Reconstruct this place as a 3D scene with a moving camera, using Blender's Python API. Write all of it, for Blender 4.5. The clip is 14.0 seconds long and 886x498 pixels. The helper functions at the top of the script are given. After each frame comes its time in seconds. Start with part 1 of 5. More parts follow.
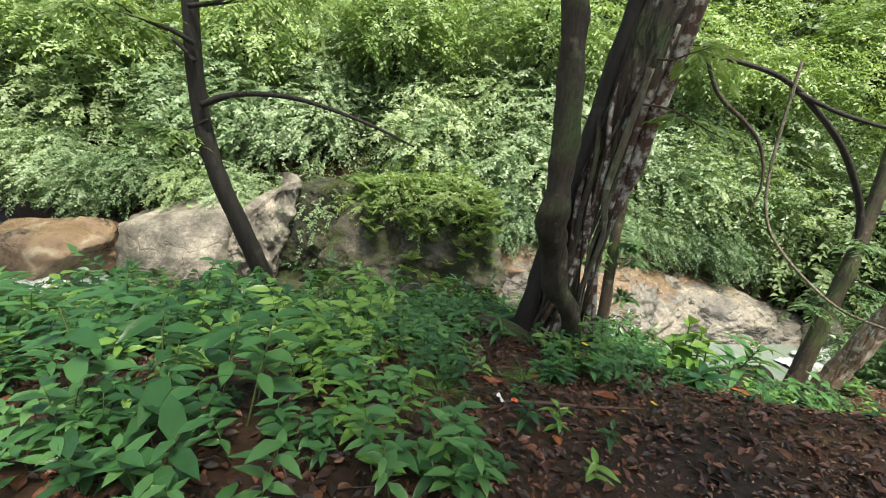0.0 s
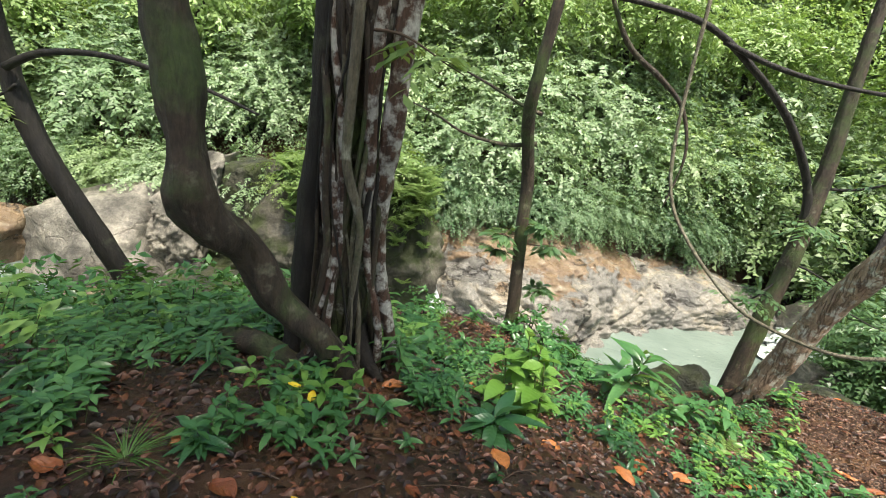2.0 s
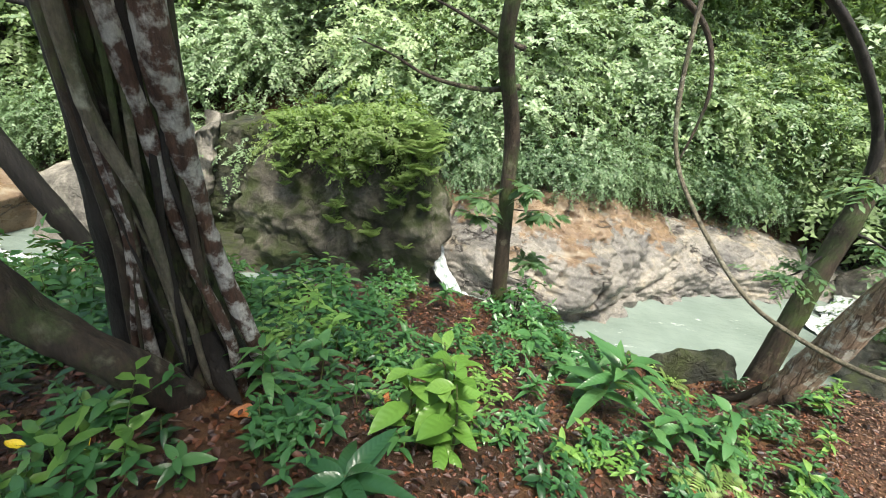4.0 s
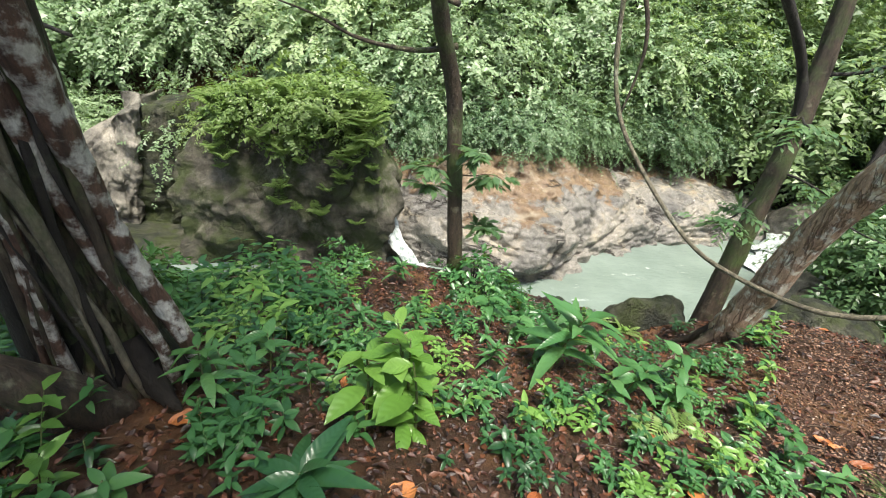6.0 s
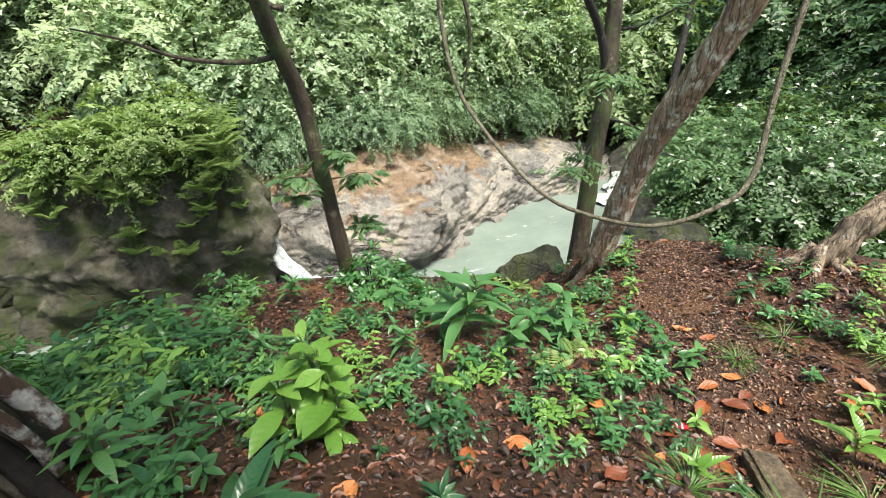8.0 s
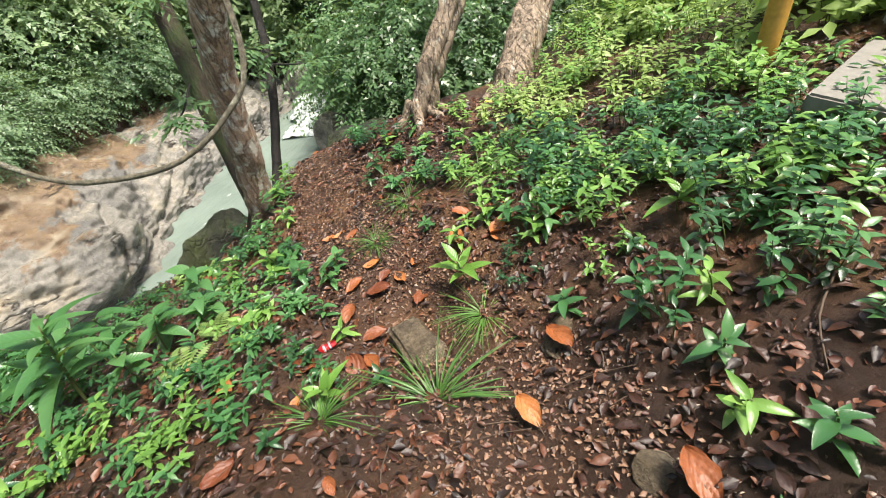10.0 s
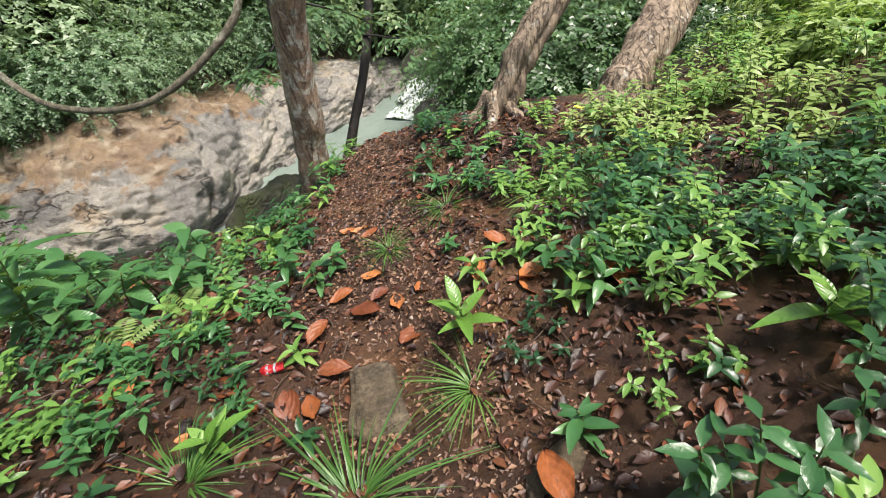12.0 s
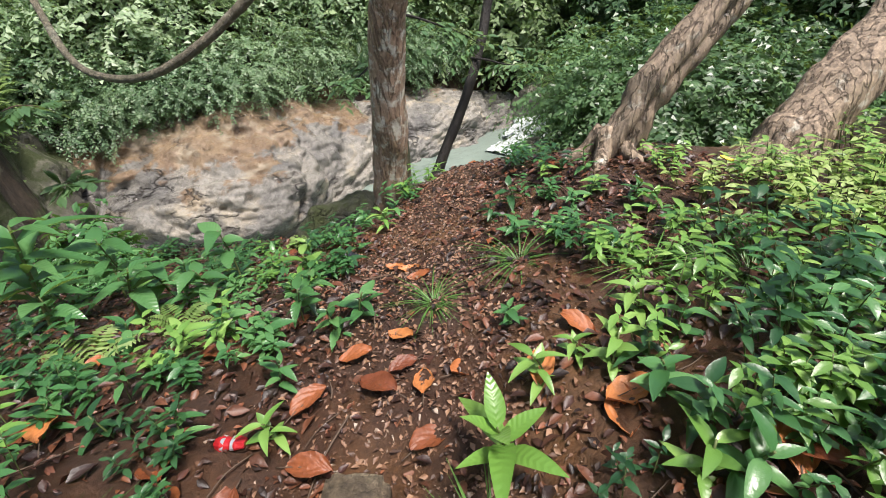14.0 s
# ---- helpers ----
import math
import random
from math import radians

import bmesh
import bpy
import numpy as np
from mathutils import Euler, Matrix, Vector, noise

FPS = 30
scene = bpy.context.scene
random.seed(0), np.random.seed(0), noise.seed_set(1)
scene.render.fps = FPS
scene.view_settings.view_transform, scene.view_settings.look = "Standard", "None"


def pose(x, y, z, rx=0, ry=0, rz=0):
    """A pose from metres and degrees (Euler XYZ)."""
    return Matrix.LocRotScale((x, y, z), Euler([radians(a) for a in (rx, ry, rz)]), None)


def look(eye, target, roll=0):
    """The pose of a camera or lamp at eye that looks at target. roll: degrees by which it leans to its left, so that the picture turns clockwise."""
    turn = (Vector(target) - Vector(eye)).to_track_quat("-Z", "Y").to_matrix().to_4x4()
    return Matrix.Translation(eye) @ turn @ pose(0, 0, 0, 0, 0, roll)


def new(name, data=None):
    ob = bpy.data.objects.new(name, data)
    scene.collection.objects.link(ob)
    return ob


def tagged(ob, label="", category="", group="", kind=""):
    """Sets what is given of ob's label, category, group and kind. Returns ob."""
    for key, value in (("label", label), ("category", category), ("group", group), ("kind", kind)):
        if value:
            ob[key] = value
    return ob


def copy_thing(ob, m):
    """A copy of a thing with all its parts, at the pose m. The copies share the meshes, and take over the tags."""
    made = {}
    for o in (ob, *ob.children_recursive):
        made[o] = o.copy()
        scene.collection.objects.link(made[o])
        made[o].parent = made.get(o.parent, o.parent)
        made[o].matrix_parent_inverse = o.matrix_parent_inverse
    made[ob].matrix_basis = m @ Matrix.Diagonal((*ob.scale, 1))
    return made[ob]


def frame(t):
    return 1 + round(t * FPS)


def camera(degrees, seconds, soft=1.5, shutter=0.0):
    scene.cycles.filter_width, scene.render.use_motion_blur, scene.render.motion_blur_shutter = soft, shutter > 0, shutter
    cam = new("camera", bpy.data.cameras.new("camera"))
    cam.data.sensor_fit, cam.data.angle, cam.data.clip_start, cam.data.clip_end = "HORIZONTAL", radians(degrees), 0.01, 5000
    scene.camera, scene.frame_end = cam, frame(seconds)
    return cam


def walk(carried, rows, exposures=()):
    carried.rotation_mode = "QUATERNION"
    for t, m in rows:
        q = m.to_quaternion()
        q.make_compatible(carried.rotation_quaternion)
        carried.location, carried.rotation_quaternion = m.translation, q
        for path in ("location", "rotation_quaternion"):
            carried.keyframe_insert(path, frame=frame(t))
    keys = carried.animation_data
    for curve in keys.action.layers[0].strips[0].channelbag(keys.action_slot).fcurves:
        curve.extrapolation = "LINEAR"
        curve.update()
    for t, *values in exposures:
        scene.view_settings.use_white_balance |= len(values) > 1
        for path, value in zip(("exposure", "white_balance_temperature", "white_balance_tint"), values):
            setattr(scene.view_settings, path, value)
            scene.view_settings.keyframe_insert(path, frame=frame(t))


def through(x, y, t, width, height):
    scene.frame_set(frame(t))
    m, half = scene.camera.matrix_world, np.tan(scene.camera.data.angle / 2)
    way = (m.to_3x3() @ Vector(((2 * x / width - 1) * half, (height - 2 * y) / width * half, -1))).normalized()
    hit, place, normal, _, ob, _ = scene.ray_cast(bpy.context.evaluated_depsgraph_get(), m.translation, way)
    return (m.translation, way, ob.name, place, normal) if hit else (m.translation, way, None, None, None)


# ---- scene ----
cam = camera(90.30, 14.0, 1.0)

PATH = [
    (0, 0.003, 0.003, 1.502, 1.14, -16.93, -9.22),
    (0.5, 0.598, 0.436, 1.501, -2.23, -16.93, -9.57),
    (1, 1.212, 0.738, 1.519, -2.65, -17.37, -9.01),
    (1.5, 1.817, 1.051, 1.520, -1.18, -18.10, -8.55),
    (2, 2.322, 1.350, 1.592, 1.28, -19.51, -8.59),
    (2.5, 2.809, 1.679, 1.682, 4.52, -21.46, -8.65),
    (4.8, 3.499, 2.693, 1.470, 6.23, -27.30, -5.86),
    (5, 3.503, 2.688, 1.471, 5.20, -27.56, -5.65),
    (5.5, 3.527, 2.698, 1.469, 2.40, -28.21, -4.95),
    (6, 3.542, 2.691, 1.469, -1.01, -28.93, -4.21),
    (6.5, 3.555, 2.684, 1.470, -4.15, -29.18, -3.39),
    (7, 3.557, 2.676, 1.474, -7.64, -29.25, -2.19),
    (7.5, 3.545, 2.650, 1.473, -11.97, -28.88, -0.60),
    (8, 3.594, 2.539, 1.507, -20.07, -29.22, 1.78),
    (8.5, 3.772, 2.264, 1.564, -32.75, -30.89, 4.92),
    (9, 4.360, 2.159, 1.259, -51.64, -37.07, 10.46),
    (9.2, 4.562, 2.081, 1.195, -59.92, -39.89, 11.54),
    (11.3, 5.547, 2.019, 0.581, -58.25, -42.54, 9.84),
    (11.5, 5.651, 2.061, 0.533, -54.36, -41.43, 9.30),
    (12, 5.977, 2.175, 0.468, -42.70, -38.57, 7.28),
    (12.5, 6.124, 2.392, 0.363, -35.83, -36.17, 5.75),
    (13, 6.228, 2.507, 0.343, -31.91, -34.35, 5.11),
    (13.5, 6.372, 2.598, 0.225, -29.02, -33.10, 4.88),
    (14, 6.517, 2.704, 0.074, -27.61, -32.58, 4.97),
]
walk(cam, [(t, pose(x, y, z, 90 + p, r, w)) for t, x, y, z, w, p, r in PATH], [(0.0, 0.66, 7200, 8), (2.5, 0.8, 6950, 9), (5.0, 0.75, 6800, 10), (7.0, 0.68, 6750, 10), (9.0, 0.82, 6950, 11), (12.0, 0.42, 6750, 14), (14.0, 0.45, 6600, 16)])

# ---- light ----
world = bpy.data.worlds.new("world")
scene.world = world
world.use_nodes = True
wn = world.node_tree.nodes
sky = wn.new("ShaderNodeTexSky")
sky.sky_type = "NISHITA"
sky.sun_disc = False
sky.sun_elevation, sky.sun_rotation = radians(68), radians(158)
sky.air_density, sky.dust_density = 1.0, 3.0
wn["Background"].inputs["Strength"].default_value = 0.15
world.node_tree.links.new(sky.outputs["Color"], wn["Background"].inputs["Color"])
sun = new("sun", bpy.data.lights.new("sun", "SUN"))
sun.data.energy, sun.data.angle, sun.data.color = 5.0, radians(14), (1.0, 0.97, 0.90)
sun.matrix_world = look((4, -9.9, 26), (0, 0, 0))


# ---- materials ----
def shader(name):
    m = bpy.data.materials.new(name)
    m.use_nodes = True
    nt = m.node_tree
    return m, nt, nt.nodes["Principled BSDF"], nt.nodes["Material Output"]


def node(nt, kind, **values):
    n = nt.nodes.new(kind)
    for key, value in values.items():
        n.inputs[key.replace("_", " ")].default_value = value
    return n


def ramp(nt, fac, *stops):
    n = nt.nodes.new("ShaderNodeValToRGB")
    els = n.color_ramp.elements
    while len(els) < len(stops):
        els.new(0.5)
    for el, (pos, col) in zip(els, stops):
        el.position, el.color = pos, (*col, 1)
    nt.links.new(fac, n.inputs["Fac"])
    return n.outputs["Color"]


def noise_tex(nt, scale, detail=6, rough=0.6, stretch=(1, 1, 1), coords="Object"):
    tc = nt.nodes.new("ShaderNodeTexCoord")
    mp = nt.nodes.new("ShaderNodeMapping")
    mp.inputs["Scale"].default_value = stretch
    n = node(nt, "ShaderNodeTexNoise", Scale=scale, Detail=detail, Roughness=rough)
    nt.links.new(tc.outputs[coords], mp.inputs["Vector"])
    nt.links.new(mp.outputs["Vector"], n.inputs["Vector"])
    return n.outputs["Fac"]


def mix(nt, fac, a, b, mode="MIX"):
    n = nt.nodes.new("ShaderNodeMix")
    n.data_type, n.blend_type = "RGBA", mode
    for socket, value in ((n.inputs[0], fac), (n.inputs[6], a), (n.inputs[7], b)):
        if isinstance(value, (int, float)):
            socket.default_value = value
        elif isinstance(value, tuple):
            socket.default_value = (*value, 1)
        else:
            nt.links.new(value, socket)
    return n.outputs[2]


def bump(nt, bsdf, height, strength, distance):
    b = node(nt, "ShaderNodeBump", Strength=strength, Distance=distance)
    nt.links.new(height, b.inputs["Height"])
    nt.links.new(b.outputs["Normal"], bsdf.inputs["Normal"])


def leaf_material(name, dark, mid, light, rough=0.38, through=0.24, vein=0.0):
    m, nt, bsdf, out = shader(name)
    geo = nt.nodes.new("ShaderNodeNewGeometry")
    info = nt.nodes.new("ShaderNodeObjectInfo")
    add = nt.nodes.new("ShaderNodeMath")
    add.operation = "ADD"
    nt.links.new(geo.outputs["Random Per Island"], add.inputs[0])
    nt.links.new(info.outputs["Random"], add.inputs[1])
    half = nt.nodes.new("ShaderNodeMath")
    half.operation = "MULTIPLY"
    half.inputs[1].default_value = 0.5
    nt.links.new(add.outputs[0], half.inputs[0])
    col = ramp(nt, half.outputs[0], (0.12, dark), (0.5, mid), (0.9, light))
    blot = noise_tex(nt, 14, 4, 0.6, coords="Object")
    col = mix(nt, ramp(nt, blot, (0.35, (0, 0, 0)), (0.75, (0.5, 0.5, 0.5))), col, mid)
    nt.links.new(col, bsdf.inputs["Base Color"])
    bsdf.inputs["Roughness"].default_value = rough
    tr = node(nt, "ShaderNodeBsdfTranslucent")
    nt.links.new(mix(nt, 0.5, col, (0.35, 0.5, 0.05)), tr.inputs["Color"])
    ms = node(nt, "ShaderNodeMixShader", Fac=through)
    nt.links.new(bsdf.outputs[0], ms.inputs[1])
    nt.links.new(tr.outputs[0], ms.inputs[2])
    nt.links.new(ms.outputs[0], out.inputs["Surface"])
    height_map = noise_tex(nt, 60, 3)
    if vein:
        tc = nt.nodes.new("ShaderNodeTexCoord")
        sep = nt.nodes.new("ShaderNodeSeparateXYZ")
        nt.links.new(tc.outputs["Object"], sep.inputs[0])
        steps = []
        for op, value in (("ABSOLUTE", None), ("MULTIPLY", -0.9), ("ADD", None), ("MULTIPLY", 2 * math.pi / vein), ("SINE", None), ("MULTIPLY_ADD", 0.5)):
            n = nt.nodes.new("ShaderNodeMath")
            n.operation = op
            nt.links.new(steps[-1].outputs[0] if steps else sep.outputs["X"], n.inputs[0])
            if op == "ADD":
                nt.links.new(sep.outputs["Y"], n.inputs[1])
            elif value is not None:
                n.inputs[1].default_value = value
            steps.append(n)
        steps[-1].inputs[2].default_value = 0.5
        height_map = mix(nt, 0.8, height_map, steps[-1].outputs[0])
    bump(nt, bsdf, height_map, 0.22, 0.008 if vein else 0.01)
    return m


def bark_material(name, dark, light, lichen, amount, scale=1.0, moss=0.0, furrow=0.0):
    m, nt, bsdf, out = shader(name)
    grain = noise_tex(nt, 9 * scale, 8, 0.65, (1, 1, 0.22))
    col = ramp(nt, grain, (0.3, dark), (0.7, light))
    patch = noise_tex(nt, 3.2 * scale, 5, 0.62)
    edge = ramp(nt, patch, (0.64 - amount, (0, 0, 0)), (0.76 - amount, (0.9,) * 3))
    col = mix(nt, edge, col, lichen)
    if moss:
        green = ramp(nt, noise_tex(nt, 1.3, 6, 0.7), (0.6 - moss, (0, 0, 0)), (0.75 - moss, (1, 1, 1)))
        col = mix(nt, green, col, (0.06, 0.09, 0.025))
    speck = ramp(nt, noise_tex(nt, 34, 6, 0.75, (1, 1, 0.5)), (0.3, (0.22,) * 3), (0.72, (0.85,) * 3))
    col = mix(nt, 0.7, col, speck, "OVERLAY")
    hgt = noise_tex(nt, 16 * scale, 8, 0.7, (1, 1, 0.25))
    if furrow:
        line = veins(nt, 13, 0.035, (1, 1, 0.16), 8)
        col = mix(nt, mix(nt, 1.0, line, (furrow,) * 3, "MULTIPLY"), col, dark)
        hgt = mix(nt, 0.6, hgt, mix(nt, 1.0, (1, 1, 1), line, "SUBTRACT"))
    nt.links.new(col, bsdf.inputs["Base Color"])
    bsdf.inputs["Roughness"].default_value = 0.62
    bump(nt, bsdf, hgt, 1.0, 0.05)
    return m


def rock_material(name, dark, mid, light, rust=0.0, moss=0.0, rough=0.45, scale=1.0):
    m, nt, bsdf, out = shader(name)
    big = noise_tex(nt, 0.55 * scale, 6, 0.6, (1, 1, 1.5))
    col = ramp(nt, big, (0.40, dark), (0.5, mid), (0.60, light))
    fine = noise_tex(nt, 7 * scale, 8, 0.7)
    col = mix(nt, 0.75, col, ramp(nt, fine, (0.3, (0.25, 0.24, 0.23)), (0.7, (0.9, 0.88, 0.84))), "OVERLAY")
    stain = ramp(nt, noise_tex(nt, 1.7 * scale, 9, 0.72, (1, 1, 0.6)), (0.46, (1, 1, 1)), (0.58, (0.34, 0.33, 0.36)))
    col = mix(nt, 0.5, col, stain, "MULTIPLY")
    if rust:
        band = ramp(nt, noise_tex(nt, 0.32 * scale, 7, 0.65, (0.8, 1, 1.6)), (0.56 - rust, (0, 0, 0)), (0.68 - rust, (0.75, 0.75, 0.75)))
        col = mix(nt, band, col, (0.27, 0.14, 0.05))
    if moss:
        band = ramp(nt, noise_tex(nt, 0.8 * scale, 8, 0.7), (0.58 - moss, (0, 0, 0)), (0.70 - moss, (1, 1, 1)))
        col = mix(nt, band, col, (0.045, 0.06, 0.016))
    nt.links.new(col, bsdf.inputs["Base Color"])
    r = ramp(nt, noise_tex(nt, 2.5, 4), (0.3, (rough - 0.15,) * 3), (0.7, (rough + 0.25,) * 3))
    nt.links.new(r, bsdf.inputs["Roughness"])
    tc = nt.nodes.new("ShaderNodeTexCoord")
    warp = node(nt, "ShaderNodeTexNoise", Scale=0.9 * scale, Detail=4)
    nt.links.new(tc.outputs["Object"], warp.inputs["Vector"])
    vm = nt.nodes.new("ShaderNodeVectorMath")
    vm.operation = "MULTIPLY_ADD"
    vm.inputs[1].default_value = (3.4, 3.0, 1.2)
    nt.links.new(warp.outputs["Color"], vm.inputs[0])
    nt.links.new(tc.outputs["Object"], vm.inputs[2])
    vor = node(nt, "ShaderNodeTexVoronoi", Scale=0.20 * scale)
    vor.feature = "DISTANCE_TO_EDGE"
    nt.links.new(vm.outputs[0], vor.inputs["Vector"])
    crack = ramp(nt, vor.outputs["Distance"], (0.0, (0, 0, 0)), (0.014, (1, 1, 1)))
    nt.links.new(mix(nt, ramp(nt, noise_tex(nt, 0.8 * scale, 4), (0.4, (0.1,) * 3), (0.65, (0.9,) * 3)), col, ramp(nt, vor.outputs["Distance"], (0.0, (0.35, 0.32, 0.29)), (0.010, (1, 1, 1))), "MULTIPLY"), bsdf.inputs["Base Color"])
    hgt = mix(nt, 0.15, noise_tex(nt, 2.6 * scale, 12, 0.72), crack)
    bump(nt, bsdf, hgt, 1.0, 0.22)
    return m


def veins(nt, scale, width, stretch=(1, 1, 1), detail=5):
    """Thin meandering lines: 1 on the line, 0 beside it."""
    n = noise_tex(nt, scale, detail, 0.55, stretch)
    sub = nt.nodes.new("ShaderNodeMath")
    sub.operation = "SUBTRACT"
    sub.inputs[1].default_value = 0.5
    nt.links.new(n, sub.inputs[0])
    ab = nt.nodes.new("ShaderNodeMath")
    ab.operation = "ABSOLUTE"
    nt.links.new(sub.outputs[0], ab.inputs[0])
    return ramp(nt, ab.outputs[0], (0.0, (1, 1, 1)), (width, (0, 0, 0)))


def slab_material():
    """Wet water-worn rock: grey-buff, ochre mineral stain towards its crown, cream veins and dark cracks."""
    m, nt, bsdf, out = shader("wet_banded_rock")
    col = ramp(nt, noise_tex(nt, 0.5, 7, 0.62, (1, 1, 1.6)), (0.36, (0.115, 0.113, 0.108)), (0.5, (0.195, 0.187, 0.168)), (0.66, (0.285, 0.268, 0.235)))
    fine = noise_tex(nt, 11, 9, 0.75)
    col = mix(nt, 0.8, col, ramp(nt, fine, (0.3, (0.22, 0.22, 0.22)), (0.7, (0.86, 0.85, 0.82))), "OVERLAY")
    tc = nt.nodes.new("ShaderNodeTexCoord")
    sep = nt.nodes.new("ShaderNodeSeparateXYZ")
    nt.links.new(tc.outputs["Object"], sep.inputs[0])
    rise = nt.nodes.new("ShaderNodeMath")
    rise.operation = "MULTIPLY_ADD"
    rise.inputs[1].default_value, rise.inputs[2].default_value = 0.20, 1.22
    nt.links.new(sep.outputs["Z"], rise.inputs[0])
    add = nt.nodes.new("ShaderNodeMath")
    add.operation = "MULTIPLY_ADD"
    add.inputs[1].default_value = 1.15
    nt.links.new(noise_tex(nt, 0.55, 8, 0.68, (1, 1, 1.4)), add.inputs[0])
    nt.links.new(rise.outputs[0], add.inputs[2])
    ochre = ramp(nt, add.outputs[0], (0.96, (0, 0, 0)), (1.06, (0.75,) * 3))
    rust = ramp(nt, noise_tex(nt, 1.6, 8, 0.7, (1, 1, 0.7)), (0.38, (0.15, 0.085, 0.042)), (0.62, (0.26, 0.17, 0.085)))
    col = mix(nt, ochre, col, rust)
    col = mix(nt, mix(nt, 1.0, veins(nt, 0.30, 0.035, (1, 1, 1.3)), ramp(nt, noise_tex(nt, 1.1, 4), (0.45, (0.05,) * 3), (0.6, (0.75,) * 3)), "MULTIPLY"), col, (0.40, 0.35, 0.26))
    crack = mix(nt, 1.0, veins(nt, 0.36, 0.016, (1, 1, 2.4), 7), ramp(nt, noise_tex(nt, 0.7, 4), (0.45, (0, 0, 0)), (0.55, (1, 1, 1))), "MULTIPLY")
    col = mix(nt, crack, col, (0.045, 0.04, 0.036))
    nt.links.new(col, bsdf.inputs["Base Color"])
    nt.links.new(ramp(nt, noise_tex(nt, 3.0, 5), (0.35, (0.16,) * 3), (0.7, (0.5,) * 3)), bsdf.inputs["Roughness"])
    hgt = mix(nt, 0.35, noise_tex(nt, 3.0, 12, 0.74), mix(nt, 1.0, (1, 1, 1), crack, "SUBTRACT"))
    bump(nt, bsdf, hgt, 1.0, 0.17)
    return m


def soil_material():
    m, nt, bsdf, out = shader("wet_forest_soil")
    big = noise_tex(nt, 0.7, 6, 0.6)
    col = ramp(nt, big, (0.32, (0.022, 0.012, 0.008)), (0.52, (0.065, 0.034, 0.02)), (0.72, (0.20, 0.11, 0.05)))
    fine = noise_tex(nt, 26, 8, 0.75)
    col = mix(nt, 0.6, col, ramp(nt, fine, (0.3, (0.12, 0.1, 0.1)), (0.62, (0.6, 0.5, 0.42)), (0.8, (0.95, 0.85, 0.75))), "OVERLAY")
    nt.links.new(col, bsdf.inputs["Base Color"])
    nt.links.new(ramp(nt, noise_tex(nt, 4, 4), (0.35, (0.28,) * 3), (0.7, (0.8,) * 3)), bsdf.inputs["Roughness"])
    bump(nt, bsdf, noise_tex(nt, 18, 10, 0.75), 1.0, 0.04)
    return m


def water_material():
    m, nt, bsdf, out = shader("silty_green_water")
    col = ramp(nt, noise_tex(nt, 0.5, 4), (0.35, (0.155, 0.20, 0.172)), (0.7, (0.21, 0.265, 0.228)))
    streak = ramp(nt, noise_tex(nt, 3.2, 8, 0.75, (0.35, 1, 1)), (0.62, (0, 0, 0)), (0.70, (0.55,) * 3))
    col = mix(nt, streak, col, (0.7, 0.75, 0.72))
    nt.links.new(col, bsdf.inputs["Base Color"])
    bsdf.inputs["Roughness"].default_value = 0.15
    bsdf.inputs["IOR"].default_value = 1.33
    bump(nt, bsdf, noise_tex(nt, 3.4, 7, 0.62, (0.5, 1, 1)), 0.5, 0.10)
    return m


def foam_material():
    m, nt, bsdf, out = shader("white_water")
    nt.links.new(ramp(nt, noise_tex(nt, 5, 8, 0.75, (1, 1, 0.4)), (0.38, (0.22, 0.30, 0.27)), (0.55, (0.74, 0.78, 0.77))), bsdf.inputs["Base Color"])
    bsdf.inputs["Roughness"].default_value = 0.5
    bump(nt, bsdf, noise_tex(nt, 9, 8, 0.75, (1, 1, 0.4)), 0.9, 0.08)
    return m


def dead_leaf_material(name, dark, mid, light, rough=0.45):
    m, nt, bsdf, out = shader(name)
    geo = nt.nodes.new("ShaderNodeNewGeometry")
    info = nt.nodes.new("ShaderNodeObjectInfo")
    add = nt.nodes.new("ShaderNodeMath")
    add.operation = "ADD"
    nt.links.new(geo.outputs["Random Per Island"], add.inputs[0])
    nt.links.new(info.outputs["Random"], add.inputs[1])
    frac = nt.nodes.new("ShaderNodeMath")
    frac.operation = "FRACT"
    nt.links.new(add.outputs[0], frac.inputs[0])
    col = ramp(nt, frac.outputs[0], (0.1, dark), (0.55, mid), (0.97, light))
    col = mix(nt, 0.5, col, ramp(nt, noise_tex(nt, 30, 6, 0.7), (0.3, (0.25, 0.22, 0.2)), (0.7, (0.8, 0.75, 0.7))), "OVERLAY")
    nt.links.new(col, bsdf.inputs["Base Color"])
    bsdf.inputs["Roughness"].default_value = rough
    bump(nt, bsdf, noise_tex(nt, 45, 5), 0.5, 0.01)
    return m


def plain(name, col, rough=0.6, metallic=0.0):
    m, nt, bsdf, out = shader(name)
    nt.links.new(mix(nt, 0.25, col, ramp(nt, noise_tex(nt, 25, 6), (0.3, (0.2,) * 3), (0.7, (0.8,) * 3)), "OVERLAY"), bsdf.inputs["Base Color"])
    bsdf.inputs["Roughness"].default_value, bsdf.inputs["Metallic"].default_value = rough, metallic
    return m


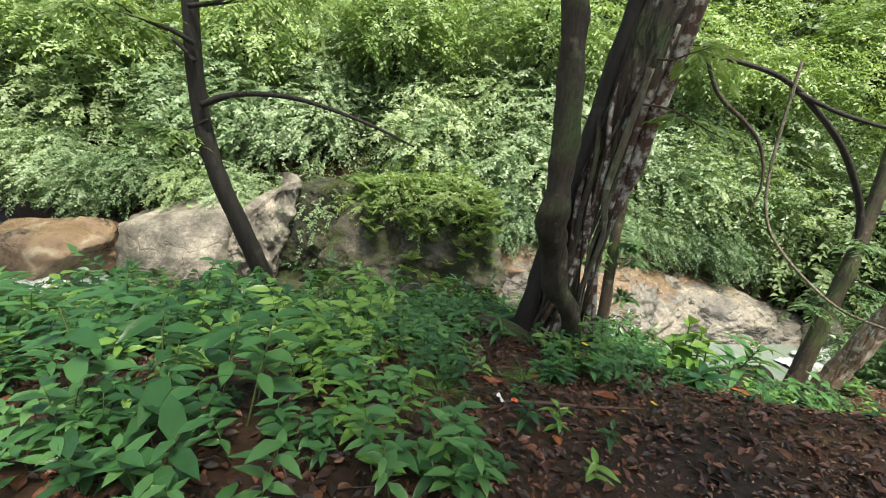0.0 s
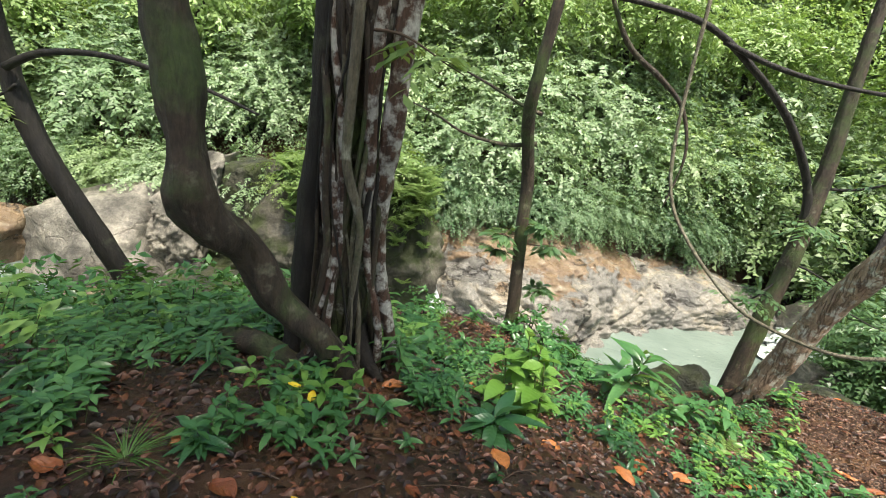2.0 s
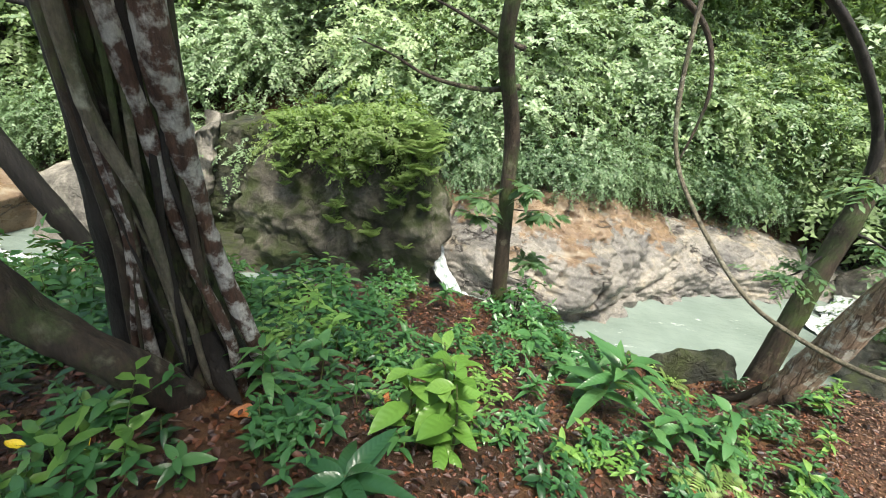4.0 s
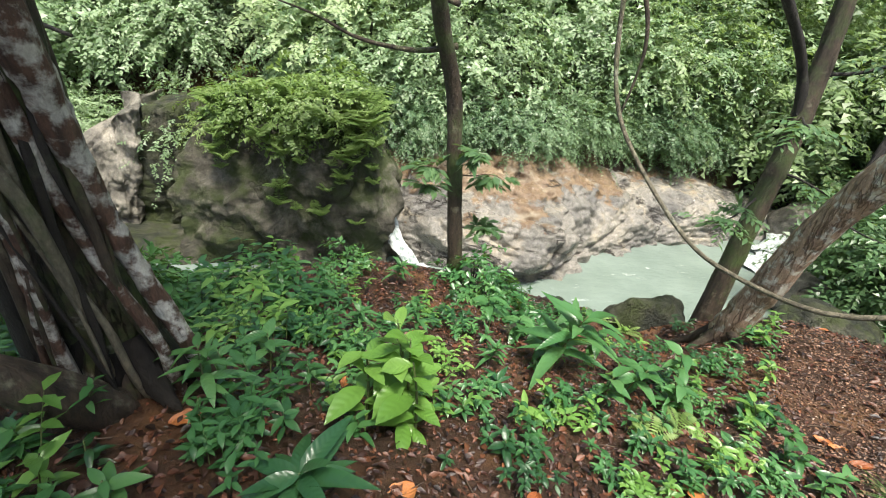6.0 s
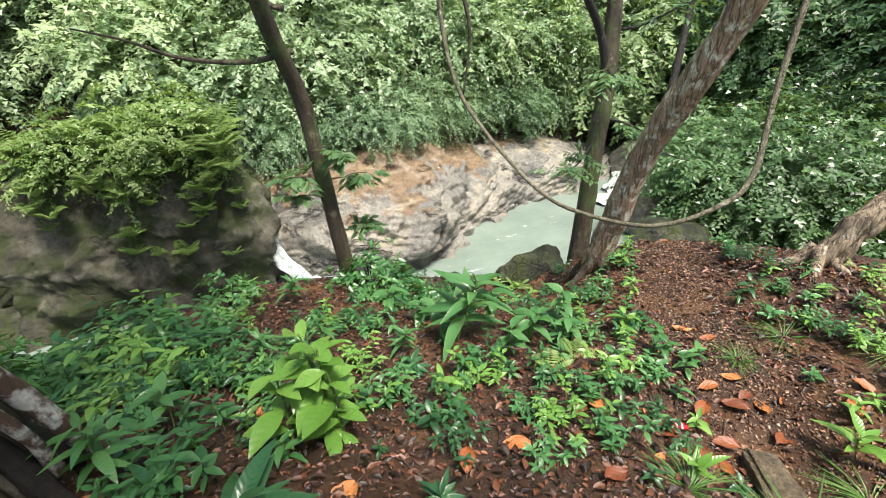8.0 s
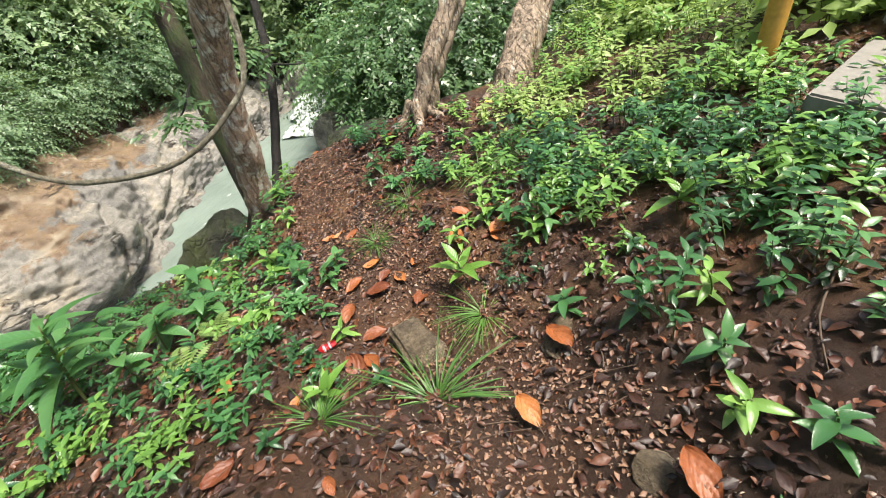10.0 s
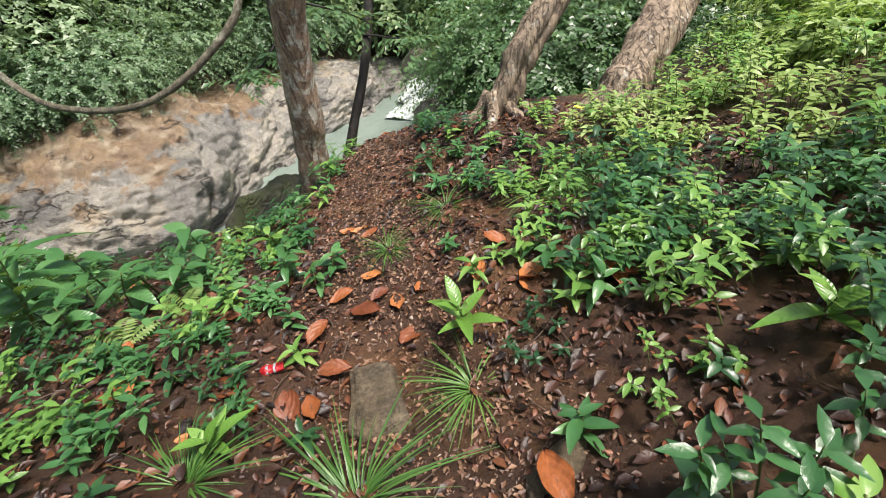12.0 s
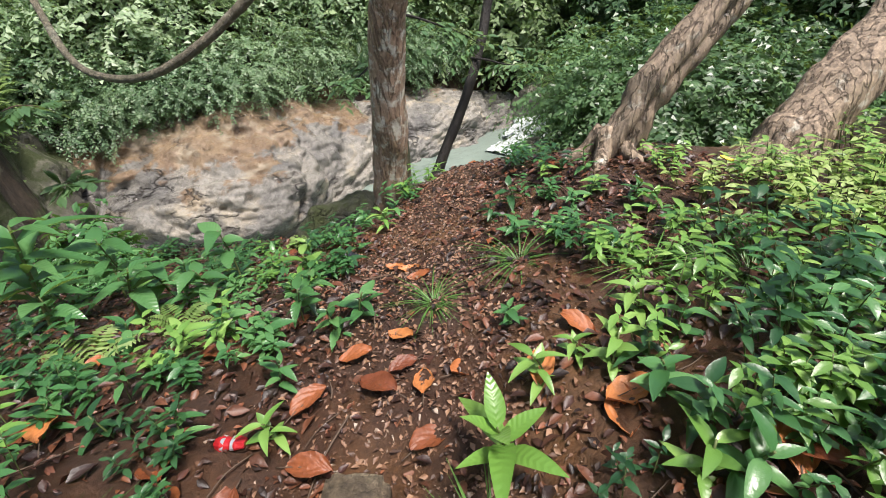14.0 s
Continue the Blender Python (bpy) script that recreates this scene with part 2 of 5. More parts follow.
SOIL = soil_material()
LITTER = dead_leaf_material("brown_leaf_litter", (0.014, 0.008, 0.006), (0.045, 0.019, 0.012), (0.14, 0.055, 0.028), rough=0.42)
BIGDEAD = dead_leaf_material("orange_brown_leaf", (0.13, 0.038, 0.016), (0.29, 0.095, 0.03), (0.42, 0.17, 0.055))
REDLITTER = dead_leaf_material("reddish_leaf_litter", (0.04, 0.014, 0.010), (0.10, 0.035, 0.02), (0.20, 0.075, 0.035))
YELLOWLEAF = dead_leaf_material("yellow_fallen_leaf", (0.62, 0.45, 0.02), (0.75, 0.58, 0.03), (0.8, 0.66, 0.1))
PEBBLES = dead_leaf_material("pale_grit", (0.12, 0.09, 0.07), (0.25, 0.18, 0.13), (0.42, 0.36, 0.3))
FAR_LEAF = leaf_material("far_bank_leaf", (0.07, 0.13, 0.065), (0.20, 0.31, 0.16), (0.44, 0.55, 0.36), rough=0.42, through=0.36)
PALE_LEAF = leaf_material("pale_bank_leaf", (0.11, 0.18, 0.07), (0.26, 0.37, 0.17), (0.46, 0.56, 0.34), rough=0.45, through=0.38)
# Far-bank leaf darkened in colour for the shadowy band above the slab.
FRINGE_SHADE_LEAF = leaf_material("shade_painted_fringe_leaf", (0.035, 0.08, 0.042), (0.10, 0.185, 0.095), (0.25, 0.36, 0.20), rough=0.4, through=0.3)
# Slope leaf lightened in its colour to stand for strong sunlight.
PAINTED_SUN_LEAF = leaf_material("slope_leaf_with_painted_sun", (0.17, 0.27, 0.06), (0.31, 0.44, 0.13), (0.47, 0.58, 0.25), rough=0.4, through=0.4)
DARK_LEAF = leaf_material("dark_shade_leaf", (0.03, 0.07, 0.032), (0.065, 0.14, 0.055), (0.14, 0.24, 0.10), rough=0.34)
BRIGHT_LEAF = leaf_material("bright_canopy_leaf", (0.12, 0.20, 0.06), (0.24, 0.37, 0.12), (0.42, 0.55, 0.24), through=0.35)
HERB = leaf_material("glossy_herb_leaf", (0.02, 0.075, 0.025), (0.055, 0.165, 0.055), (0.14, 0.30, 0.10), rough=0.27)
HERB_DARK = leaf_material("deep_green_herb_leaf", (0.012, 0.05, 0.02), (0.025, 0.085, 0.032), (0.05, 0.14, 0.05), rough=0.28)
HERB_LIME = leaf_material("lime_herb_leaf", (0.06, 0.15, 0.03), (0.14, 0.29, 0.06), (0.28, 0.44, 0.12), rough=0.3)
BROAD_LIME = leaf_material("ribbed_lime_leaf", (0.08, 0.19, 0.03), (0.13, 0.28, 0.05), (0.22, 0.38, 0.09), rough=0.28, vein=0.028)
BROAD_DEEP = leaf_material("ribbed_deep_green_leaf", (0.018, 0.07, 0.028), (0.03, 0.105, 0.04), (0.055, 0.15, 0.06), rough=0.25, vein=0.03)
BROAD_MID = leaf_material("ribbed_green_leaf", (0.035, 0.11, 0.035), (0.06, 0.17, 0.055), (0.12, 0.26, 0.09), rough=0.27, vein=0.03)
GRASS = leaf_material("grass_blade", (0.03, 0.09, 0.02), (0.07, 0.17, 0.035), (0.14, 0.27, 0.06))
FERN = leaf_material("fern_frond", (0.08, 0.14, 0.04), (0.18, 0.28, 0.085), (0.33, 0.43, 0.18), through=0.34)
STEM = plain("green_stem", (0.09, 0.12, 0.035))
TWIG = plain("brown_twig", (0.09, 0.06, 0.04), 0.8)
BARK_DARK = bark_material("dark_wet_bark", (0.006, 0.005, 0.004), (0.025, 0.020, 0.015), (0.06, 0.065, 0.04), 0.03)
BARK_BROWN = bark_material("brown_bark", (0.016, 0.011, 0.007), (0.085, 0.061, 0.040), (0.19, 0.18, 0.12), 0.06, 1.6, moss=0.10)
BARK_MAIN = bark_material("strand_covered_bark", (0.012, 0.008, 0.006), (0.10, 0.072, 0.048), (0.42, 0.42, 0.36), 0.07, 1.3, moss=0.12, furrow=0.5)
BARK_STEM = bark_material("dark_red_lichened_bark", (0.035, 0.018, 0.012), (0.15, 0.08, 0.05), (0.58, 0.57, 0.51), 0.17, 2.4)
BARK_RED = bark_material("reddish_lichened_bark", (0.22, 0.145, 0.095), (0.52, 0.37, 0.255), (0.7, 0.68, 0.57), 0.13, 2.2, furrow=0.45)
BARK_PALE = bark_material("pale_brown_bark", (0.11, 0.08, 0.055), (0.43, 0.33, 0.23), (0.56, 0.53, 0.44), 0.06, 2.4, furrow=0.4)
VINE = bark_material("grey_vine_bark", (0.07, 0.062, 0.04), (0.25, 0.22, 0.15), (0.42, 0.42, 0.32), 0.08, 2.0, moss=0.05)
ROCK = slab_material()
ROCK_GREY = rock_material("grey_boulder_rock", (0.11, 0.105, 0.09), (0.22, 0.21, 0.18), (0.33, 0.31, 0.265), moss=0.0)
ROCK_MOSS = rock_material("mossy_cliff_rock", (0.05, 0.047, 0.034), (0.11, 0.103, 0.08), (0.20, 0.19, 0.155), moss=0.13, rough=0.6)
# Mossy boulders, and the cleft fill whose darkness is the gap's shade.
ROCK_DARK = rock_material("mossy_and_cleft_shade_rock", (0.02, 0.025, 0.016), (0.05, 0.055, 0.035), (0.09, 0.09, 0.065), moss=0.12, rough=0.6, scale=2.0)
STONE = rock_material("buff_step_stone", (0.17, 0.13, 0.08), (0.27, 0.21, 0.14), (0.35, 0.29, 0.2), moss=0.0, rough=0.7, scale=5)
CHIPS = dead_leaf_material('trail_chips', (0.05, 0.026, 0.016), (0.15, 0.08, 0.048), (0.25, 0.15, 0.092), rough=0.5)
WATER = water_material()
FOAM = foam_material()


# ---- mesh helpers ----
def mesh_object(name, verts, faces, material, parent=None, label="", smooth=True):
    me = bpy.data.meshes.new(name)
    me.from_pydata([tuple(map(float, v)) for v in verts], [], faces)
    me.materials.append(material)
    if smooth:
        me.polygons.foreach_set("use_smooth", [True] * len(me.polygons))
    me.update()
    ob = new(name, me)
    if parent is not None:
        ob.parent = parent
    if label:
        ob["label"] = label
    return ob


def thing(name, label, category, group="", kind="", at=(0, 0, 0)):
    ob = new(name)
    ob.empty_display_size = 0.1
    ob.location = at
    return tagged(ob, label, category, group, kind)


def smoothstep(a, b, v):
    t = np.clip((v - a) / (b - a), 0, 1)
    return t * t * (3 - 2 * t)


def wobble(p, scale, depth):
    """Fractal noise at a point."""
    return noise.fractal(Vector(p) * scale, 1.0, 2.0, 4) * depth


def tube_data(points, radii, sides=12, rough=0.12, flute=0.0, seed=0.0, fine=0.0, groove=None):
    """A tapered, knobbly tube along a smooth line through the points."""
    pts = [Vector(p) for p in points]
    line, rad = [], []
    for i in range(len(pts) - 1):
        p0, p1, p2, p3 = pts[max(i - 1, 0)], pts[i], pts[i + 1], pts[min(i + 2, len(pts) - 1)]
        steps = max(3, int((p2 - p1).length / (fine or max(0.12, (radii[i] + radii[i + 1]) * 0.7))))
        for k in range(steps):
            t = k / steps
            line.append(0.5 * (2 * p1 + (p2 - p0) * t + (2 * p0 - 5 * p1 + 4 * p2 - p3) * t * t + (3 * p1 - p0 - 3 * p2 + p3) * t ** 3))
            rad.append(radii[i] + (radii[i + 1] - radii[i]) * t)
    line.append(pts[-1]), rad.append(radii[-1])
    verts, faces = [], []
    side = Vector((1, 0, 0))
    for i, (c, r) in enumerate(zip(line, rad)):
        ahead = (line[min(i + 1, len(line) - 1)] - line[max(i - 1, 0)]).normalized()
        side = (side - ahead * side.dot(ahead)).normalized()
        other = ahead.cross(side)
        for k in range(sides):
            a = 2 * math.pi * k / sides
            out = side * math.cos(a) + other * math.sin(a)
            q = c + out * r
            s = 1 + wobble((q.x + seed, q.y, q.z * 0.5), 1.3 / max(r, 0.05) * 0.35, rough) + flute * math.sin(a * 5 + i * (fine or 0.15) + seed)
            if fine:
                s += 0.10 * noise.fractal(Vector((out.x * 3.5, out.y * 3.5, q.z * 2.2 + seed)), 1.0, 2.0, 5)
            if groove is not None:
                s -= 0.38 * math.exp(-(out.angle(groove + other * 0.25 * math.sin(q.z * 3)) / 0.16) ** 2)
            verts.append(c + out * r * s)
    n = len(line)
    for i in range(n - 1):
        for k in range(sides):
            a, b = i * sides + k, i * sides + (k + 1) % sides
            faces.append((a, b, b + sides, a + sides))
    faces.append(tuple(range(sides))[::-1])
    faces.append(tuple((n - 1) * sides + k for k in range(sides)))
    return verts, faces


def tube(name, points, radii, material, parent, sides=12, rough=0.12, flute=0.0, label="", seed=0.0, fine=0.0, groove=None):
    v, f = tube_data(points, radii, sides, rough, flute, seed, fine, groove)
    return mesh_object(name, v, f, material, parent, label)


def leaf_shape(length, width, steps=4, fold=0.18, droop=0.25, wave=0.0, belly=0.8):
    """One leaf along +y from the origin: three rows of vertices, folded at the midrib and drooping to its tip."""
    verts, faces = [], []
    for i in range(steps + 1):
        t = i / steps
        w = width * 0.5 * math.sin(math.pi * min(1, t ** belly * 0.97 + 0.03)) ** 0.85 + 0.0015
        z = -droop * length * t * t
        up = fold * w * 2 + wave * w * math.sin(9 * t)
        verts += [(-w, length * t, z + up), (0, length * t, z), (w, length * t, z + fold * w * 2 - wave * w * math.sin(9 * t))]
        if i:
            a = 3 * i
            faces += [(a - 3, a - 2, a + 1, a), (a - 2, a - 1, a + 2, a + 1)]
    return np.array(verts), faces


def small_leaf(width):
    """A leaf of two faces folded at the midrib, for crowns far away."""
    return np.array([(0, 0, 0), (width / 2, 0.45, 0.06), (0, 1, -0.12), (-width / 2, 0.45, 0.06)], float), [(0, 1, 2), (0, 2, 3)]


def spray_leaf(width):
    """A pointed leaf of one face, for sprays across the river."""
    return np.array([(-width / 2, 0.1, 0), (width / 2, 0.3, 0.05), (0, 1, -0.1)], float), [(0, 1, 2)]


def scatter_leaves(shape, places, ways, ups, sizes):
    """Many copies of one leaf in one set of arrays."""
    base, faces = shape
    ways = ways / np.linalg.norm(ways, axis=1, keepdims=True)
    side = np.cross(ways, ups)
    side /= np.linalg.norm(side, axis=1, keepdims=True) + 1e-9
    up = np.cross(side, ways)
    m = np.stack([side, ways, up], axis=2) * sizes[:, None, None]
    verts = np.einsum("nij,kj->nki", m, base) + places[:, None, :]
    k = len(base)
    out = [tuple(v + i * k for v in f) for i in range(len(places)) for f in faces]
    return verts.reshape(-1, 3), out


# ---- ground ----
POLY = (0.22266, 0.03065, -0.13351, -0.02284, -0.0221, -0.02847, 0.00157, 0.00026, 0.00281, 0.00066)
MOUNDS = ((0.5, 3.4, 2.4, 1.6), (-0.45, 6.4, 2.7, 1.2), (-0.2, 5.6, 2.0, 0.4), (-0.5, 7.4, 8.4, 1.2), (0.45, 9.4, 5.5, 1.5), (-0.3, 6.5, 3.8, 0.6), (0.3, 3.0, 9.2, 4.0), (-0.35, -2.8, 7.0, 6.0), (0.2, 1.6, 4.9, 1.5), (-0.5, 5.8, 8.5, 1.5), (0.30, 8.8, 7.2, 1.3))
WATER_Z = -6.2


def bank_edge(x):
    """How far the near bank reaches towards the river."""
    return np.interp(x, (-20, -8, -2, 5, 7.5, 8.3, 9.1, 9.7, 10.6, 13, 20, 40), (9.0, 9.3, 9.6, 9.7, 8.9, 8.5, 8.1, 6.9, 5.4, 4.6, 4, 4))


def ground(x, y):
    x, y = np.asarray(x, float), np.asarray(y, float)
    cx, cy = np.clip(x, -9, 11.0), np.clip(y, -4, 10.0)
    terms = (1, cx, cy, cx * cx, cx * cy, cy * cy, cx ** 3, cx * cx * cy, cx * cy * cy, cy ** 3)
    z = sum(k * t for k, t in zip(POLY, terms))
    for h, mx, my, w in MOUNDS:
        z = z + h * np.exp(-((x - mx) ** 2 + (y - my) ** 2) / w)
    drop = smoothstep(0, 2.6, y - bank_edge(x))
    return z * (1 - drop) + (WATER_Z - 1.0) * drop


def rough_ground(x, y):
    return float(ground(x, y)) + wobble((x, y, 0), 0.9, 0.05) + wobble((x, y, 3), 4.0, 0.014)


def far_hill(x, y):
    """The slope of the far bank."""
    foot = 19.2 + 0.33 * (x - 7) * (x > 7) - 0.05 * (x < 0) * x
    return -3.4 - 0.10 * np.clip(x - 9, 0, 9) + 0.75 * np.clip(y - foot, 0, 40)


# ---- setting ----
def axis(spans):
    vals = []
    for a, b, step in spans:
        vals += list(np.arange(a, b, step))
    return np.array(vals)


def height(x, y):
    near = ground(x, y)
    foot = 19.2 + 0.33 * np.clip(x - 7, 0, 30) - 0.05 * np.clip(x, -30, 0)
    t = smoothstep(foot - 2.0, foot + 0.5, y)
    return near * (1 - t) + far_hill(x, y) * t


def make_ground():
    xs = axis([(-300, -30, 30), (-30, -8, 1.0), (-8, -1, 0.2), (-1, 12, 0.09), (12, 20, 0.25), (20, 40, 1.0), (40, 301, 30)])
    ys = axis([(-300, -12, 24), (-12, -2, 0.7), (-2, 0.5, 0.2), (0.5, 10.5, 0.09), (10.5, 13, 0.2), (13, 60, 1.5), (60, 301, 30)])
    gx, gy = np.meshgrid(xs, ys, indexing="ij")
    z = height(gx, gy)
    verts = []
    for i, x in enumerate(xs):
        for j, y in enumerate(ys):
            r = 1.0 if -9 < x < 21 and -12 < y < 12 else 0.0
            dz = wobble((x, y, 0), 0.9, 0.05) + wobble((x, y, 3), 4.0, 0.014) + wobble((x, y, 7), 11.0, 0.008) if r else 0.0
            verts.append((x, y, z[i, j] + dz))
    n = len(ys)
    faces = [(i * n + j, (i + 1) * n + j, (i + 1) * n + j + 1, i * n + j + 1) for i in range(len(xs) - 1) for j in range(n - 1)]
    ob = mesh_object("ground", verts, faces, SOIL)
    tagged(ob, "dark wet forest soil sloping down to the stream", "ground", kind="structure")


def make_river():
    xs, ys = np.arange(-45, 60, 0.5), np.arange(8.5, 30, 0.4)
    verts = [(x, y, WATER_Z + wobble((x * 0.6, y, 0), 1.2, 0.035)) for x in xs for y in ys]
    n = len(ys)
    faces = [(i * n + j, (i + 1) * n + j, (i + 1) * n + j + 1, i * n + j + 1) for i in range(len(xs) - 1) for j in range(n - 1)]
    ob = mesh_object("water", verts, faces, WATER)
    tagged(ob, "milky green stream water in a rock pool", "water", kind="structure")


make_ground()
make_river()


def slab_line(s):
    """The waterline of the big rock slab: s metres from its upstream end."""
    x = 1.0 + s * 0.955
    y = 15.9 - 1.1 * math.exp(-((x - 6.6) / 2.6) ** 2) + 0.40 * max(0, x - 8) - 0.006 * max(0, x - 8) ** 2
    return x, y


CRACKS = (  # depth, width, then (x, z) along each crack of the slab's face
    (0.22, 0.10, ((3.2, -3.2), (3.1, -3.9), (2.7, -5.2))),
    (0.24, 0.09, ((3.3, -3.6), (4.8, -3.4), (6.5, -3.4), (7.8, -3.8), (8.2, -4.5), (7.3, -5.9))),
    (0.16, 0.07, ((5.2, -3.2), (6.8, -3.6), (8.0, -4.5))),
    (0.20, 0.09, ((10.0, -3.0), (11.2, -3.8), (11.7, -4.5))),
    (0.20, 0.08, ((8.3, -5.95), (10.2, -5.6), (11.4, -5.1), (11.6, -4.5))),
    (0.15, 0.06, ((4.4, -4.6), (5.5, -5.15), (6.7, -5.35))),
    (0.12, 0.05, ((3.9, -4.9), (5.0, -5.6), (6.0, -5.8))),
    (0.12, 0.05, ((5.6, -4.1), (6.6, -4.4), (7.6, -5.0))),
)


def crack_depth(x, z):
    """How deep the cracks cut in at a point of the face."""
    total = 0.0
    for depth, width, line in CRACKS:
        best = 9.0
        for (ax, az), (bx, bz) in zip(line, line[1:]):
            t = max(0.0, min(1.0, ((x - ax) * (bx - ax) + (z - az) * (bz - az)) / ((bx - ax) ** 2 + (bz - az) ** 2)))
            best = min(best, math.hypot(x - ax - t * (bx - ax), z - az - t * (bz - az)))
        if best < 3 * width:
            total += depth * math.exp(-(best / width) ** 2)
    return total


def make_slab():
    """A long wet slab: a bulging face that rises from the pool and rolls back under the bushes."""
    verts, faces = [], []
    ns, nv = 400, 130
    prof_d = (-0.5, 0.0, 0.12, 0.35, 0.75, 1.35, 2.1, 3.1, 4.6, 7.0)
    prof_h = (-0.25, 0.0, 0.16, 0.36, 0.56, 0.74, 0.88, 0.98, 1.06, 1.14)
    for i in range(ns + 1):
        s = -1.0 + 21.0 * i / ns
        x, y = slab_line(s)
        top = 2.9 - 0.035 * max(0, x - 7) ** 1.6 + 0.15 * math.sin(x * 0.9)
        top = max(top, 0.35)
        for j in range(nv + 1):
            v = j / nv * (len(prof_d) - 1)
            k = min(int(v), len(prof_d) - 2)
            t = v - k
            d = prof_d[k] * (1 - t) + prof_d[k + 1] * t
            h = (prof_h[k] * (1 - t) + prof_h[k + 1] * t) * top
            p = Vector((x - 0.33 * d, y + 0.94 * d, WATER_Z + h))
            big = wobble((p.x * 0.8, p.y * 0.8, p.z * 1.3), 0.45, 0.5)
            ridge = -0.30 * math.exp(-((p.x - 2.9 - 0.25 * (p.z + 5)) / 0.18) ** 2) - 0.26 * math.exp(-((p.x - 8.9 + 0.35 * (p.z + 5.2)) / 0.16) ** 2) - 0.22 * math.exp(-((p.x - 12.6 + 0.5 * (p.z + 5)) / 0.15) ** 2)
            strata = 0.17 * abs(math.sin(2.6 * (p.z + 0.22 * p.x) + wobble(p, 0.7, 1.9))) ** 0.6
            hollow = -0.42 * math.exp(-((p.x - 3.6) / 0.40) ** 2 - ((p.z + 4.15 - 0.12 * (p.x - 3.6)) / 0.11) ** 2)
            small = wobble(p, 1.3, 0.2) + wobble((p.x, p.y, p.z * 2), 3.5, 0.09)
            oval = 0.5 * float(smoothstep(1.15, 0.8, ((p.x - 6.0) / 2.7) ** 2 + ((p.z + 5.2 + 0.06 * (p.x - 6)) / 0.78) ** 2))
            bent = wobble((p.x, p.z, 9), 1.5, 0.14)
            push = big + ridge + strata + hollow + small + oval - crack_depth(p.x + bent, p.z + bent)
            verts.append((p.x + 0.3 * push, p.y - 0.8 * push, p.z + 0.45 * push))
    n = nv + 1
    faces = [(i * n + j, (i + 1) * n + j, (i + 1) * n + j + 1, i * n + j + 1) for i in range(ns) for j in range(nv)]
    ob = mesh_object("rock_slab", verts, faces, ROCK)
    tagged(ob, "huge wet slab of grey and rust-banded rock rising from the pool", "rock")


make_slab()


def boulder(name, at, size, material, label, seed, turn=0.0, cuts=5, rough=0.18, parent=None, flat=0.0):
    """A weathered boulder: a ball pressed flat by several planes, then roughened."""
    bm = bmesh.new()
    bmesh.ops.create_icosphere(bm, subdivisions=5, radius=1.0)
    rng = random.Random(seed)
    planes = []
    for _ in range(cuts):
        n = Vector((rng.gauss(0, 1), rng.gauss(0, 1), rng.gauss(0, 0.7))).normalized()
        planes.append((n, rng.uniform(0.55, 0.85)))
    if flat:
        planes.append((Vector((0, 0, 1)), flat))
    for v in bm.verts:
        p = v.co.copy()
        for n, d in planes:
            over = p.dot(n) - d
            if over > 0:
                p -= n * over * 0.9
        p *= 1 + wobble(p + Vector((seed, 0, 0)), 1.1, rough) + wobble(p + Vector((0, seed, 0)), 4.0, rough * 0.25)
        v.co = Vector((p.x * size[0], p.y * size[1], p.z * size[2]))
    me = bpy.data.meshes.new(name)
    bm.to_mesh(me)
    bm.free()
    me.materials.append(material)
    me.polygons.foreach_set("use_smooth", [True] * len(me.polygons))
    ob = new(name, me)
    ob.matrix_world = pose(*at, 0, 0, turn)
    return tagged(ob, label, "rock") if label else ob


